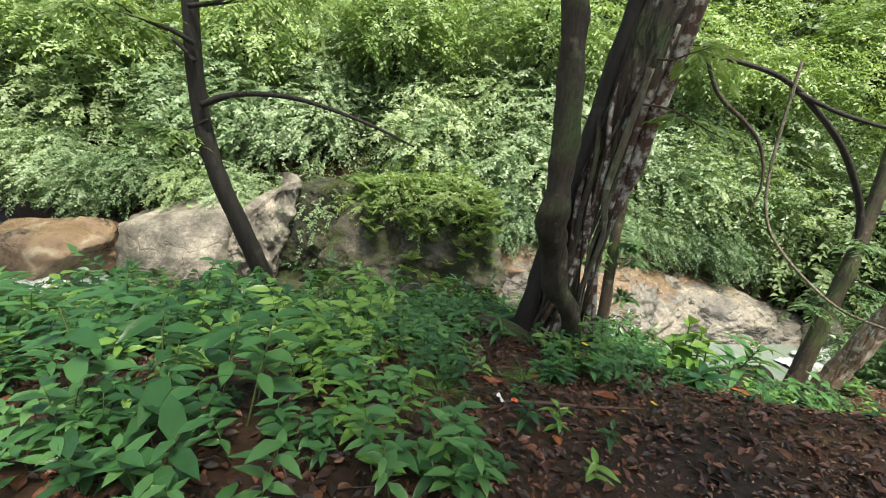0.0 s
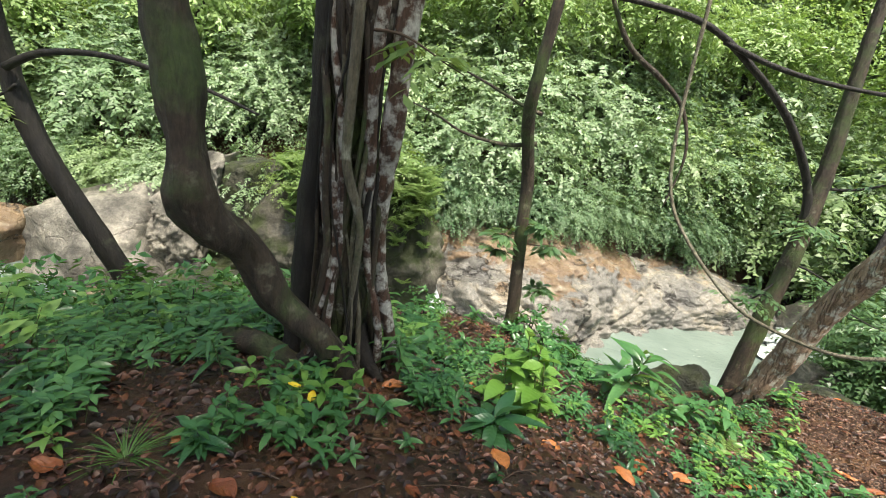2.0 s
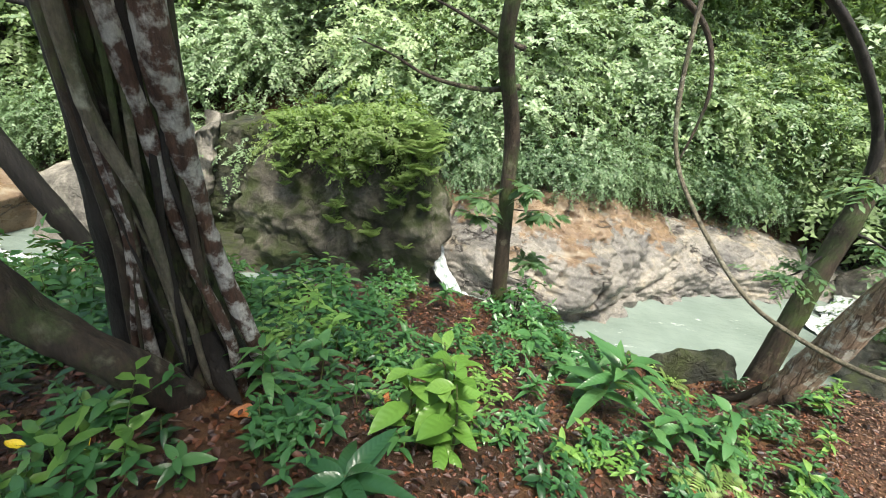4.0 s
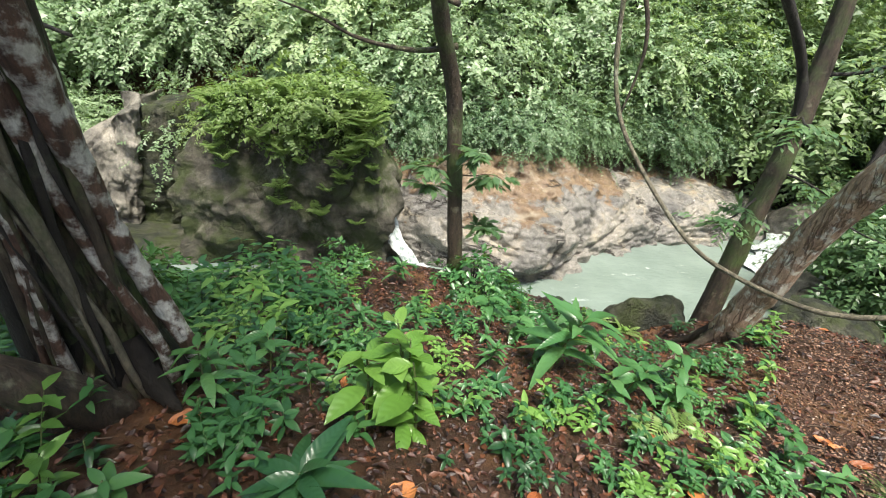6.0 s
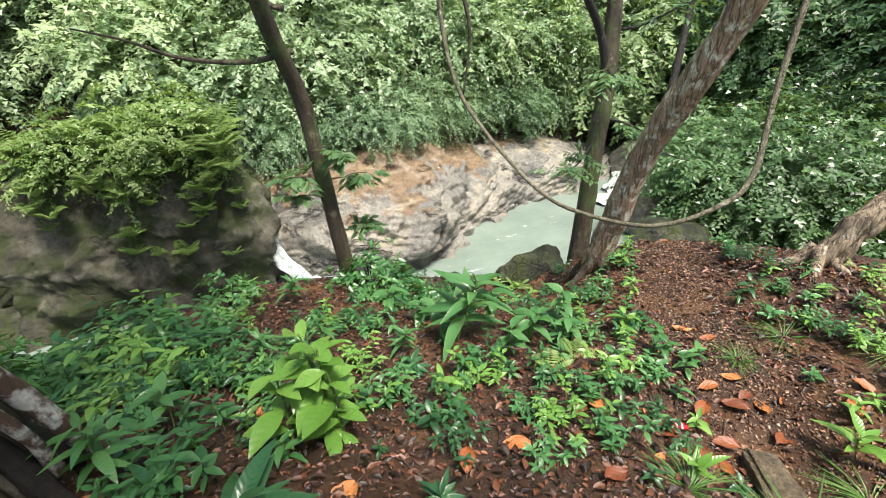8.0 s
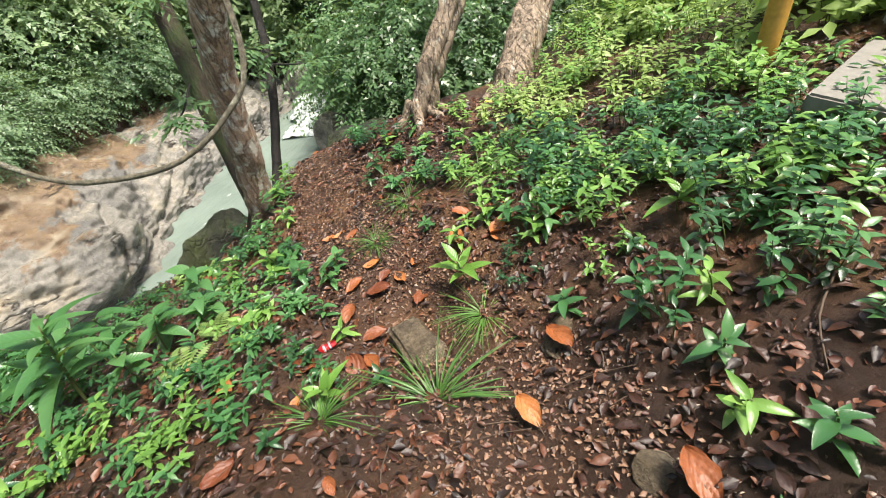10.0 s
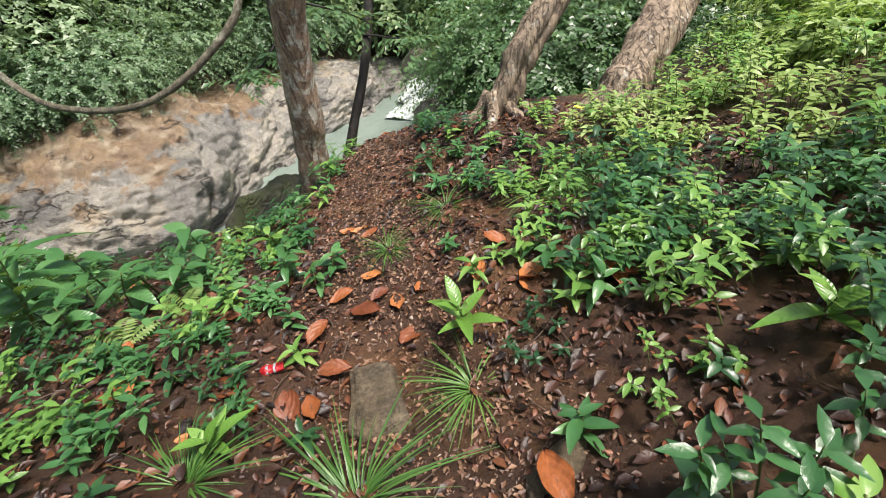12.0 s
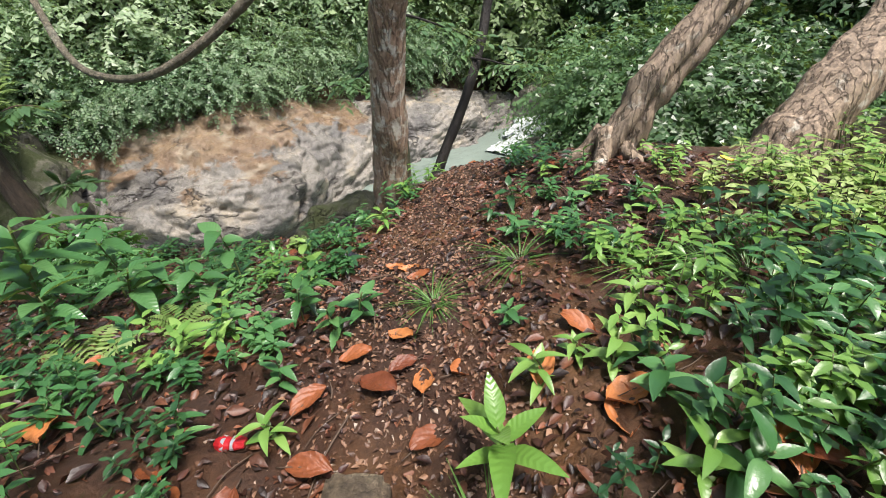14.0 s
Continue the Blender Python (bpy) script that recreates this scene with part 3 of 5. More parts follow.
def cliff(name, foot, head, thick, material, label, seed, lean=0.0):
    """A block of rock standing in the stream: foot and head are (x, y, z) of its lower and upper left and right front edges."""
    (l0, r0), (l1, r1) = foot, head
    verts, nu, nv, nd = [], 110, 84, 30
    rows = []

    def point(u, v):
        a = Vector(l0).lerp(Vector(r0), u)
        b = Vector(l1).lerp(Vector(r1), u)
        return a.lerp(b, v)
    across = (Vector(r0) - Vector(l0)).normalized()
    back = Vector((-across.y, across.x, 0)) * thick
    ring = [(u / nu, 0.0) for u in range(nu + 1)] + [(1.0, d / nd) for d in range(1, nd + 1)] + [(1 - u / nu, 1.0) for u in range(1, nu + 1)] + [(0.0, 1 - d / nd) for d in range(1, nd)]
    for j in range(nv + 1):
        v = j / nv
        for u, d in ring:
            p = point(u, v) + back * d
            c = point(0.5, v) + back * 0.5
            out = Vector((p.x - c.x, p.y - c.y, 0)).normalized()
            push = wobble((p.x + seed, p.y, p.z), 0.4, 0.55) + wobble((p.x, p.y + seed, p.z), 1.4, 0.26) + wobble((p.x + p.z * 0.5, p.y, p.z * 0.5), 2.2, 0.10) + wobble(p, 7.0, 0.035)
            push -= 0.95 * smoothstep(0.55, 1.0, v) ** 2 * (0.6 + wobble((p.x, p.y, seed + 3), 0.7, 0.8))
            q = p + out * push
            q.z += wobble((p.x, p.y, seed), 0.6, 0.3) * v
            verts.append(q)
    n = len(ring)
    faces = [(j * n + k, j * n + (k + 1) % n, (j + 1) * n + (k + 1) % n, (j + 1) * n + k) for j in range(nv) for k in range(n)]
    top = len(verts)
    for m in range(1, 5):
        for k in range(n):
            a = verts[nv * n + k]
            c = point(0.5, 1) + back * 0.5
            q = Vector(a).lerp(c, m / 5)
            q.z += 0.25 * math.sin(m / 5 * 1.5) + wobble(q, 1.0, 0.1)
            verts.append(q)
    for m in range(4):
        base = nv * n if m == 0 else top + (m - 1) * n
        nxt = top + m * n
        faces += [(base + k, base + (k + 1) % n, nxt + (k + 1) % n, nxt + k) for k in range(n)]
    faces.append(tuple(top + 3 * n + k for k in range(n)))
    ob = mesh_object(name, verts, faces, material)
    return tagged(ob, label, "rock")


cliff("rock_pillar", ((-3.75, 14.7, -7.2), (2.4, 14.8, -7.2)), ((-3.5, 15.0, -2.1), (2.35, 15.0, -1.8)), 4.5, ROCK_MOSS, "tall mossy rock block standing in the stream, ferns on top", 3.0)
cliff("split_boulder", ((-8.6, 15.6, -7.2), (-6.0, 15.9, -7.2)), ((-7.3, 15.8, -3.1), (-5.1, 16.2, -1.8)), 3.5, ROCK_GREY, "pale grey split boulder beside a dark cleft", 8.0)
# Two fillers added in the cleft; their dark colour paints its deep shade.
cliff("cleft_rock", ((-6.4, 16.7, -7.2), (-2.6, 16.5, -7.2)), ((-5.6, 16.4, -2.0), (-2.6, 16.2, -1.8)), 2.4, ROCK_DARK, "dark rock filling the cleft, the gap's shade put into its colour", 12.0)
boulder("cleft_boulder", (-5.2, 15.9, -6.3), (1.9, 1.4, 0.9), ROCK_DARK, "low boulder added at the cleft's foot, coloured dark as its shade", 31, 20)
boulder("stream_boulder", (-9.5, 17.0, -5.6), (3.4, 2.6, 2.6), ROCK_GREY, "layered grey boulder at the foot of the far bank", 5, 20)
boulder("stream_boulder", (-13.5, 15.6, -6.0), (2.6, 2.2, 1.7), ROCK, "pale sunlit boulder beside upstream white water", 6, 60)
boulder("stream_boulder", (-8.2, 13.6, -6.5), (1.3, 1.0, 0.7), ROCK, "low pale boulder beside upstream white water", 7, 10)
boulder("bank_boulder", (7.65, 9.2, -4.0), (1.25, 0.9, 1.15), ROCK_DARK, "dark mossy boulder leaning out over the stream", 11, 25, rough=0.22, cuts=7)
boulder("bank_boulder", (6.75, 10.8, -5.1), (0.75, 0.7, 1.0), ROCK_DARK, "dark pointed rock at the water's edge", 12, 40)
boulder("rapids_boulder", (15.4, 13.9, -5.6), (0.95, 0.8, 0.75), ROCK_GREY, "rounded olive-grey boulder beside the rapids", 13, 0, rough=0.1)
boulder("rapids_boulder", (14.2, 11.6, -5.4), (1.7, 1.2, 1.0), ROCK_DARK, "dark wet boulder below the near bank", 14, 30)
boulder("rapids_boulder", (18.0, 13.6, -5.2), (1.8, 1.5, 1.2), ROCK_DARK, "dark boulder under overhanging leaves by the rapids", 15, 70)
boulder("rapids_boulder", (20.5, 19.6, -5.8), (2.2, 1.6, 1.3), ROCK_GREY, "grey boulder at the head of the rapids", 16, 15)


def white_water(name, line, width, label, seed):
    """A torn, foaming strip of water that follows the line."""
    pts = [Vector(p) for p in line]
    verts, nu, nv = [], 60, 18
    for i in range(nu + 1):
        t = i / nu * (len(pts) - 1)
        k = min(int(t), len(pts) - 2)
        c = pts[k].lerp(pts[k + 1], t - k)
        ahead = (pts[k + 1] - pts[k])
        side = Vector((ahead.y, -ahead.x, 0)).normalized()
        for j in range(nv + 1):
            w = (j / nv - 0.5) * width * (1 + wobble((i * 0.12, seed, 0), 1.0, 0.5))
            p = c + side * w
            p.z += 0.10 * math.cos((j / nv - 0.5) * 3.0) + wobble((p.x + seed, p.y, p.z), 2.5, 0.14) - 0.06 * (j in (0, nv))
            verts.append(p)
    n = nv + 1
    faces = [(i * n + j, (i + 1) * n + j, (i + 1) * n + j + 1, i * n + j + 1) for i in range(nu) for j in range(nv)]
    return tagged(mesh_object(name, verts, faces, FOAM), label, "waterfall", kind="structure")


white_water("water_chute", [(2.0, 17.2, -4.4), (2.3, 16.2, -4.75), (2.75, 15.4, -5.3), (3.4, 14.8, -5.95), (4.6, 14.3, -6.14)], 0.55, "white foaming chute between mossy block and slab", 1.0)
white_water("water_rapids", [(21.5, 21.0, -5.5), (19.0, 18.6, -5.8), (17.2, 16.9, -6.05), (15.6, 16.2, -6.17)], 1.8, "white rapids tumbling over rocks", 2.0)
white_water("water_rapids", [(-16.0, 14.2, -5.8), (-12.0, 13.3, -6.0), (-9.0, 12.6, -6.15)], 1.3, "white water upstream between pale boulders", 4.0)


# ---- trees of the near bank ----
def add_branches(parent, starts, material, seed, leaf_mat=None, leaf=0.1, count=26, name="branch"):
    """Branches from (point, direction, length, radius), each with twigs and leaves where leaf_mat is given."""
    rng = np.random.RandomState(seed)
    for p, d, length, r in starts:
        p, d = Vector(p), Vector(d).normalized()
        pts, q = [p], p.copy()
        for k in range(5):
            d = (d + Vector((rng.normal(0, 0.16), rng.normal(0, 0.16), rng.normal(0, 0.12) - 0.03))).normalized()
            q = q + d * length / 5
            pts.append(q.copy())
        br = tube(name, pts, [r * (1 - 0.16 * k) for k in range(6)], material, parent, 7, 0.1, seed=seed)
        if leaf_mat is not None:
            place, way, up, size = [], [], [], []
            for _ in range(count):
                t = rng.uniform(0.35, 1) * 5
                k = min(int(t), 4)
                c = pts[k].lerp(pts[k + 1], t - k)
                out = Vector((rng.normal(0, 1), rng.normal(0, 1), rng.normal(0, 0.35))).normalized()
                span = rng.uniform(0.25, 0.75) * min(1, length * 0.6)
                for m in range(9):
                    f = (m + 1) / 9
                    e = c + out * span * f + Vector((0, 0, -0.25 * span * f * f))
                    w = out * 0.6 + out.cross(Vector((0, 0, 1))) * (0.8 if m % 2 else -0.8) + Vector((0, 0, -0.25))
                    place.append(e), way.append(w), up.append((rng.normal(0, 0.25), rng.normal(0, 0.25), 1)), size.append(leaf * rng.uniform(0.7, 1.2))
            v, f = scatter_leaves(leaf_shape(1.0, 0.42, 2, 0.12, 0.15), np.array(place), np.array(way), np.array(up, float), np.array(size))
            mesh_object("foliage", v, f, leaf_mat, br)


# the multi-stemmed tree wrapped in climbing strands
main_tree = thing("strangler_tree", "large dark tree wrapped in pale climbing root strands, mossy base", "tree")
tube("trunk", [(1.66, 5.02, -1.5), (1.60, 5.0, -0.8), (1.55, 4.95, 0.2), (1.54, 4.9, 0.8), (1.60, 4.74, 1.5), (1.68, 4.55, 2.2), (1.9, 4.4, 4.0), (2.2, 4.4, 7.0)], [0.34, 0.28, 0.235, 0.22, 0.21, 0.20, 0.19, 0.15], BARK_MAIN, main_tree, 32, 0.30, 0.05, fine=0.06)
tube("stem", [(2.18, 5.0, -1.3), (2.07, 4.94, -0.59), (1.94, 4.89, -0.04), (1.88, 4.81, 0.46), (1.90, 4.69, 0.99), (1.93, 4.61, 1.28), (1.98, 4.5, 2.2), (2.1, 4.3, 4.5)], [0.07, 0.055, 0.055, 0.062, 0.075, 0.08, 0.08, 0.07], BARK_STEM, main_tree, 16, 0.2, label="reddish stem with white lichen patches", fine=0.05)
tube("stem", [(2.0, 4.86, -1.2), (1.97, 4.82, -0.5), (1.86, 4.76, 0.0), (1.79, 4.70, 0.5), (1.80, 4.6, 1.0), (1.78, 4.5, 1.6), (1.85, 4.4, 2.6)], [0.05, 0.036, 0.034, 0.036, 0.045, 0.05, 0.05], BARK_STEM, main_tree, 12, 0.2, label="reddish stem with white lichen patches", fine=0.05, seed=3.0)
tube("root_strand", [(1.68, 4.72, -1.0), (1.72, 4.68, -0.33), (1.75, 4.62, 0.06), (1.77, 4.52, 0.6), (1.66, 4.46, 0.98), (1.66, 4.40, 1.36), (1.7, 4.3, 2.2)], [0.03, 0.026, 0.028, 0.03, 0.036, 0.036, 0.036], VINE, main_tree, 9, 0.2, label="pale grey-green strand")
tube("stem", [(1.2, 4.85, -1.2), (1.28, 4.82, -0.3), (1.33, 4.78, 0.6), (1.42, 4.65, 1.5), (1.48, 4.5, 2.6), (1.6, 4.3, 5.5)], [0.14, 0.11, 0.10, 0.10, 0.095, 0.08], BARK_DARK, main_tree, 14, 0.2, fine=0.08)
rng = random.Random(4)
for k in range(20):
    a = rng.uniform(-2.9, 0.5)
    r0, r1 = rng.uniform(0.31, 0.40), rng.uniform(0.22, 0.26)
    pts = []
    for i in range(8):
        t = i / 7
        b = a + 0.5 * math.sin(t * (3 + k % 4) + k) + rng.uniform(-0.12, 0.12)
        rr = r0 + (r1 - r0) * min(1, t * 2.2)
        c = Vector((1.60, 4.98, 0)).lerp(Vector((1.66, 4.60, 0)), t)
        z = -1.25 + t * 3.6
        pts.append((c.x + rr * math.cos(b), c.y + rr * math.sin(b), z))
    th = rng.uniform(0.010, 0.032)
    tube("root_strand", pts, [th * 1.6, th * 1.2] + [th] * 6, (BARK_BROWN, BARK_STEM, BARK_DARK, BARK_BROWN, VINE)[k % 5], main_tree, 7, 0.2, seed=k)
for k, (a, ln) in enumerate(((-2.4, 0.6), (-1.5, 0.45), (-0.6, 0.55), (0.2, 0.6), (2.6, 1.0))):
    pts = [(1.65 + math.cos(a) * ln * t, 4.95 + math.sin(a) * ln * t, 0) for t in (0.2, 0.5, 0.75, 1.0)]
    pts = [(x, y, float(ground(x, y)) + h) for (x, y, _), h in zip(pts, (0.40, 0.14, 0.03, -0.08))]
    tube("root", pts, [0.11, 0.08, 0.05, 0.03], BARK_DARK, main_tree, 9, 0.2, seed=k)

add_branches(main_tree, [((1.75, 4.45, 1.9), (1, -0.6, 0.0), 0.8, 0.012), ((1.72, 4.4, 2.3), (0.5, -1, -0.1), 0.7, 0.012), ((1.8, 4.4, 2.5), (1, 0.1, 0.0), 0.9, 0.012)], TWIG, 31, BRIGHT_LEAF, 0.13, 7)

arch_tree = thing("leaning_tree", "brown trunk that arches out of the bank, then rises", "tree")
tube("trunk", [(1.72, 4.8, -1.3), (1.70, 4.55, -0.75), (1.56, 4.3, -0.28), (1.30, 4.17, 0.04), (1.15, 4.0, 0.48), (1.01, 3.75, 0.72), (0.97, 3.69, 1.1), (0.93, 3.68, 1.5), (0.86, 3.69, 1.9), (0.7, 3.7, 3.2), (0.5, 3.8, 6.0)],
     [0.17, 0.13, 0.12, 0.115, 0.115, 0.125, 0.115, 0.112, 0.11, 0.09, 0.07], BARK_BROWN, arch_tree, 24, 0.34, 0.05, fine=0.06)
tube("root", [(1.4, 4.6, -0.95), (0.95, 4.75, -0.75), (0.45, 4.95, -0.9), (-0.1, 5.0, -1.3)], [0.14, 0.12, 0.10, 0.05], BARK_BROWN, arch_tree, 10, 0.2)

dark_tree = thing("slanting_tree", "thin nearly black leaning trunk with a long side branch", "tree")
tube("trunk", [(-2.8, 9.5, -4.4), (-3.25, 9.35, -3.5), (-3.85, 9.1, -1.9), (-4.47, 8.9, -0.45), (-4.85, 8.9, 0.8), (-4.95, 8.8, 2.2), (-5.1, 8.8, 5.0)], [0.24, 0.21, 0.19, 0.18, 0.16, 0.15, 0.1], BARK_DARK, dark_tree, 14, 0.12)
tube("branch", [(-4.72, 8.7, 0.95), (-4.0, 8.6, 1.25), (-2.9, 8.5, 1.35), (-1.6, 8.4, 1.15), (-0.6, 8.4, 0.85)], [0.07, 0.055, 0.045, 0.035, 0.02], BARK_DARK, dark_tree, 8)
add_branches(dark_tree, [((-4.8, 8.6, 1.7), (-1, 0.2, 0.5), 2.2, 0.05), ((-4.8, 8.6, 2.0), (-0.8, -0.6, 0.4), 2.0, 0.05), ((-4.9, 8.6, 2.6), (1, 0.1, 0.2), 2.4, 0.05), ((-4.6, 8.7, 0.7), (-1, 0.1, -0.5), 1.6, 0.03)], BARK_DARK, 3, BRIGHT_LEAF, 0.17, 60)

slim_tree = thing("sapling_tree", "slender brown tree at the bank edge with small leafy shoots", "tree")
tube("trunk", [(4.2, 9.4, -3.1), (4.13, 9.3, -2.2), (4.0, 9.45, -0.7), (3.9, 9.45, 0.4), (3.65, 9.1, 1.3), (3.6, 8.8, 2.1), (3.8, 8.6, 5.0)], [0.16, 0.13, 0.12, 0.115, 0.11, 0.10, 0.07], BARK_BROWN, slim_tree, 12, 0.12)
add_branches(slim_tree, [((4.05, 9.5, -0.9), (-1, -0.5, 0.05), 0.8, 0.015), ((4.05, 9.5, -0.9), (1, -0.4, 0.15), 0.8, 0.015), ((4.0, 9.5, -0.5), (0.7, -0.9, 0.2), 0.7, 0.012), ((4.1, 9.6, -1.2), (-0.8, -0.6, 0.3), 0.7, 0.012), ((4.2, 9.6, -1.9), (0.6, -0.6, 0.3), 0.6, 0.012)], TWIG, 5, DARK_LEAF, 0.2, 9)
add_branches(slim_tree, [((3.9, 9.3, 1.0), (-1, -0.3, 0.1), 2.4, 0.045), ((3.87, 9.2, 1.5), (-0.9, 0.3, 0.35), 2.0, 0.04)], BARK_BROWN, 8)

right_tree = thing("lichened_tree", "reddish trunk with white lichen blotches leaning over the trail end", "tree")
tube("trunk", [(8.15, 7.85, -3.0), (8.15, 7.75, -2.4), (8.18, 7.55, -1.6), (8.2, 7.3, -0.7), (8.2, 6.95, 0.1), (8.2, 6.5, 0.9), (8.3, 5.9, 2.4), (8.5, 5.2, 4.5)], [0.30, 0.22, 0.195, 0.185, 0.175, 0.17, 0.16, 0.12], BARK_RED, right_tree, 28, 0.16, fine=0.06)
for k, a in enumerate((2.4, 3.4, 4.4, 5.4, 0.6)):
    pts = [(8.15 + math.cos(a) * t, 7.8 + math.sin(a) * t, 0) for t in (0.1, 0.35, 0.6, 0.9)]
    pts = [(x, y, float(ground(x, y)) + h) for (x, y, _), h in zip(pts, (0.25, 0.07, 0.0, -0.08))]
    tube("root", pts, [0.10, 0.07, 0.045, 0.02], BARK_BROWN, right_tree, 8, 0.2, seed=k)

twin_tree = thing("forked_tree", "dark twin-stemmed tree at the water's edge", "tree")
tube("trunk", [(8.6, 8.9, -4.2), (8.76, 9.0, -2.6), (8.88, 9.1, -1.3), (9.1, 9.3, 0.0), (9.22, 9.5, 1.2), (9.12, 9.6, 2.9), (9.0, 9.8, 6.0)], [0.22, 0.18, 0.16, 0.15, 0.14, 0.11, 0.07], BARK_BROWN, twin_tree, 14, 0.12)
tube("stem", [(9.0, 9.0, -3.6), (9.6, 9.1, -2.6), (10.3, 9.3, -1.6), (10.9, 9.6, -0.4), (11.4, 10.0, 1.4), (11.8, 10.3, 4.5)], [0.12, 0.09, 0.08, 0.075, 0.065, 0.05], BARK_DARK, twin_tree, 12, 0.12)
tube("branch", [(9.1, 9.35, 0.3), (8.88, 9.4, 1.04), (8.07, 9.3, 2.0), (7.0, 9.1, 2.71), (5.84, 9.0, 3.23), (3.82, 8.8, 3.34)], [0.08, 0.07, 0.065, 0.06, 0.05, 0.03], BARK_DARK, twin_tree, 8)
tube("branch", [(6.41, 9.05, 3.0), (7.25, 8.9, 2.74), (8.24, 8.8, 2.61), (9.37, 8.7, 2.58), (10.5, 8.6, 2.6)], [0.045, 0.04, 0.035, 0.03, 0.02], BARK_DARK, twin_tree, 8)
tube("branch", [(4.41, 9.0, 3.5), (4.92, 9.0, 2.74), (5.6, 9.0, 2.31), (6.08, 9.0, 1.91), (6.3, 8.9, 1.2), (6.2, 8.9, 0.3)], [0.03, 0.045, 0.045, 0.035, 0.025, 0.012], BARK_BROWN, twin_tree, 8)
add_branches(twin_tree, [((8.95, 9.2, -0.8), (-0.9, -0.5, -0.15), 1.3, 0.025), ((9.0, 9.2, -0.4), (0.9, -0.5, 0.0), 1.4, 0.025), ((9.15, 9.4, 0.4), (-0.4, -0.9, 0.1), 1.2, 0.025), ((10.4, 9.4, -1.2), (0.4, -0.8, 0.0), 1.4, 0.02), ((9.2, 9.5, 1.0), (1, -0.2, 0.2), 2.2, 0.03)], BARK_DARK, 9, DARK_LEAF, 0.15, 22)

pale_tree = thing("slanting_tree", "pale brown slanting trunk with a long dark split", "tree")
tube("trunk", [(9.28, 5.45, -1.9), (9.42, 5.3, -1.3), (9.6, 5.18, -0.85), (9.93, 5.05, -0.4), (10.28, 4.95, 0.05), (10.95, 4.78, 1.2), (11.8, 4.6, 3.2)], [0.21, 0.165, 0.15, 0.145, 0.14, 0.12, 0.09], BARK_PALE, pale_tree, 40, 0.24, 0.06, fine=0.05, groove=Vector((-0.45, -0.85, -0.1)))
wide_tree = thing("slanting_tree", "thick pale slanting trunk with flaking bark", "tree")
tube("trunk", [(10.35, 4.62, -1.9), (10.62, 4.58, -1.4), (11.1, 4.58, -1.0), (11.85, 4.58, -0.4), (12.6, 4.6, 0.3), (13.8, 4.6, 1.7), (15.5, 4.6, 4.0)], [0.34, 0.26, 0.24, 0.23, 0.22, 0.19, 0.14], BARK_PALE, wide_tree, 40, 0.26, 0.06, fine=0.06)

for tree, cx, cy, r in ((pale_tree, 9.38, 5.35, 0.07), (wide_tree, 10.55, 4.6, 0.10)):
    for k, a in enumerate((2.6, 3.7, 4.7, 5.6)):
        pts = [(cx + math.cos(a) * t, cy + math.sin(a) * t, 0) for t in (0.05, 0.18, 0.32, 0.48)]
        pts = [(x, y, float(ground(x, y)) + h) for (x, y, _), h in zip(pts, (0.22, 0.07, 0.01, -0.07))]
        tube("root", pts, [r * 1.3, r, r * 0.7, r * 0.35], BARK_PALE, tree, 10, 0.2, seed=k)
vine = thing("hanging_vine", "long grey woody vine sagging between the trees", "vine")
tube("stem", [(5.3, 7.6, 3.2), (5.35, 7.5, 1.6), (5.45, 7.3, 0.75), (5.65, 6.9, 0.25), (5.85, 6.1, -0.15), (6.05, 5.65, -0.25), (6.35, 5.1, -0.2), (6.7, 4.85, 0.0), (6.95, 4.8, 0.25), (7.2, 5.0, 0.9), (7.5, 5.2, 2.2), (7.9, 5.6, 4.0)], [0.026, 0.026, 0.024, 0.022, 0.020, 0.019, 0.019, 0.020, 0.021, 0.023, 0.024, 0.024], VINE, vine, 8, 0.15)


# ---- far forest ----
def spray_crown(seed, sprays, leaves, radius, squash, leaf, spread):
    """A crown of many drooping sprays that grow outwards from an uneven ball."""
    rng = np.random.RandomState(seed)
    place, way, up, size = [], [], [], []
    for _ in range(sprays):
        d = rng.normal(0, 1, 3)
        d[2] = d[2] * 0.9 + 0.15
        d /= np.linalg.norm(d)
        root = d * radius * rng.uniform(0.45, 0.95) * np.array([1, 1, squash])
        bump_out = 1 + 0.35 * math.sin(3 * math.atan2(d[1], d[0]) + seed) + rng.normal(0, 0.12)
        root = root * bump_out
        out = d * 0.7 + rng.normal(0, 0.45, 3)
        out[2] = out[2] * 0.4 - 0.05
        out /= np.linalg.norm(out)
        length = spread * rng.uniform(0.6, 1.3)
        side = np.cross(out, (0, 0, 1))
        for m in range(leaves):
            f = (m + 0.5) / leaves
            p = root + out * length * f + np.array((0, 0, -0.35 * length * f * f))
            s = 1 if m % 2 else -1
            w = out * 0.55 + side * s * 0.85 + np.array((0, 0, -0.15 - 0.3 * f)) + rng.normal(0, 0.35, 3)
            place.append(p), way.append(w), up.append((d[0] * 0.8 + rng.normal(0, 0.3), d[1] * 0.8 + rng.normal(0, 0.3), 1.0)), size.append(leaf * rng.uniform(0.7, 1.25))
    return scatter_leaves(small_leaf(0.52) if leaves < 20 else spray_leaf(0.56), np.array(place), np.array(way), np.array(up), np.array(size))


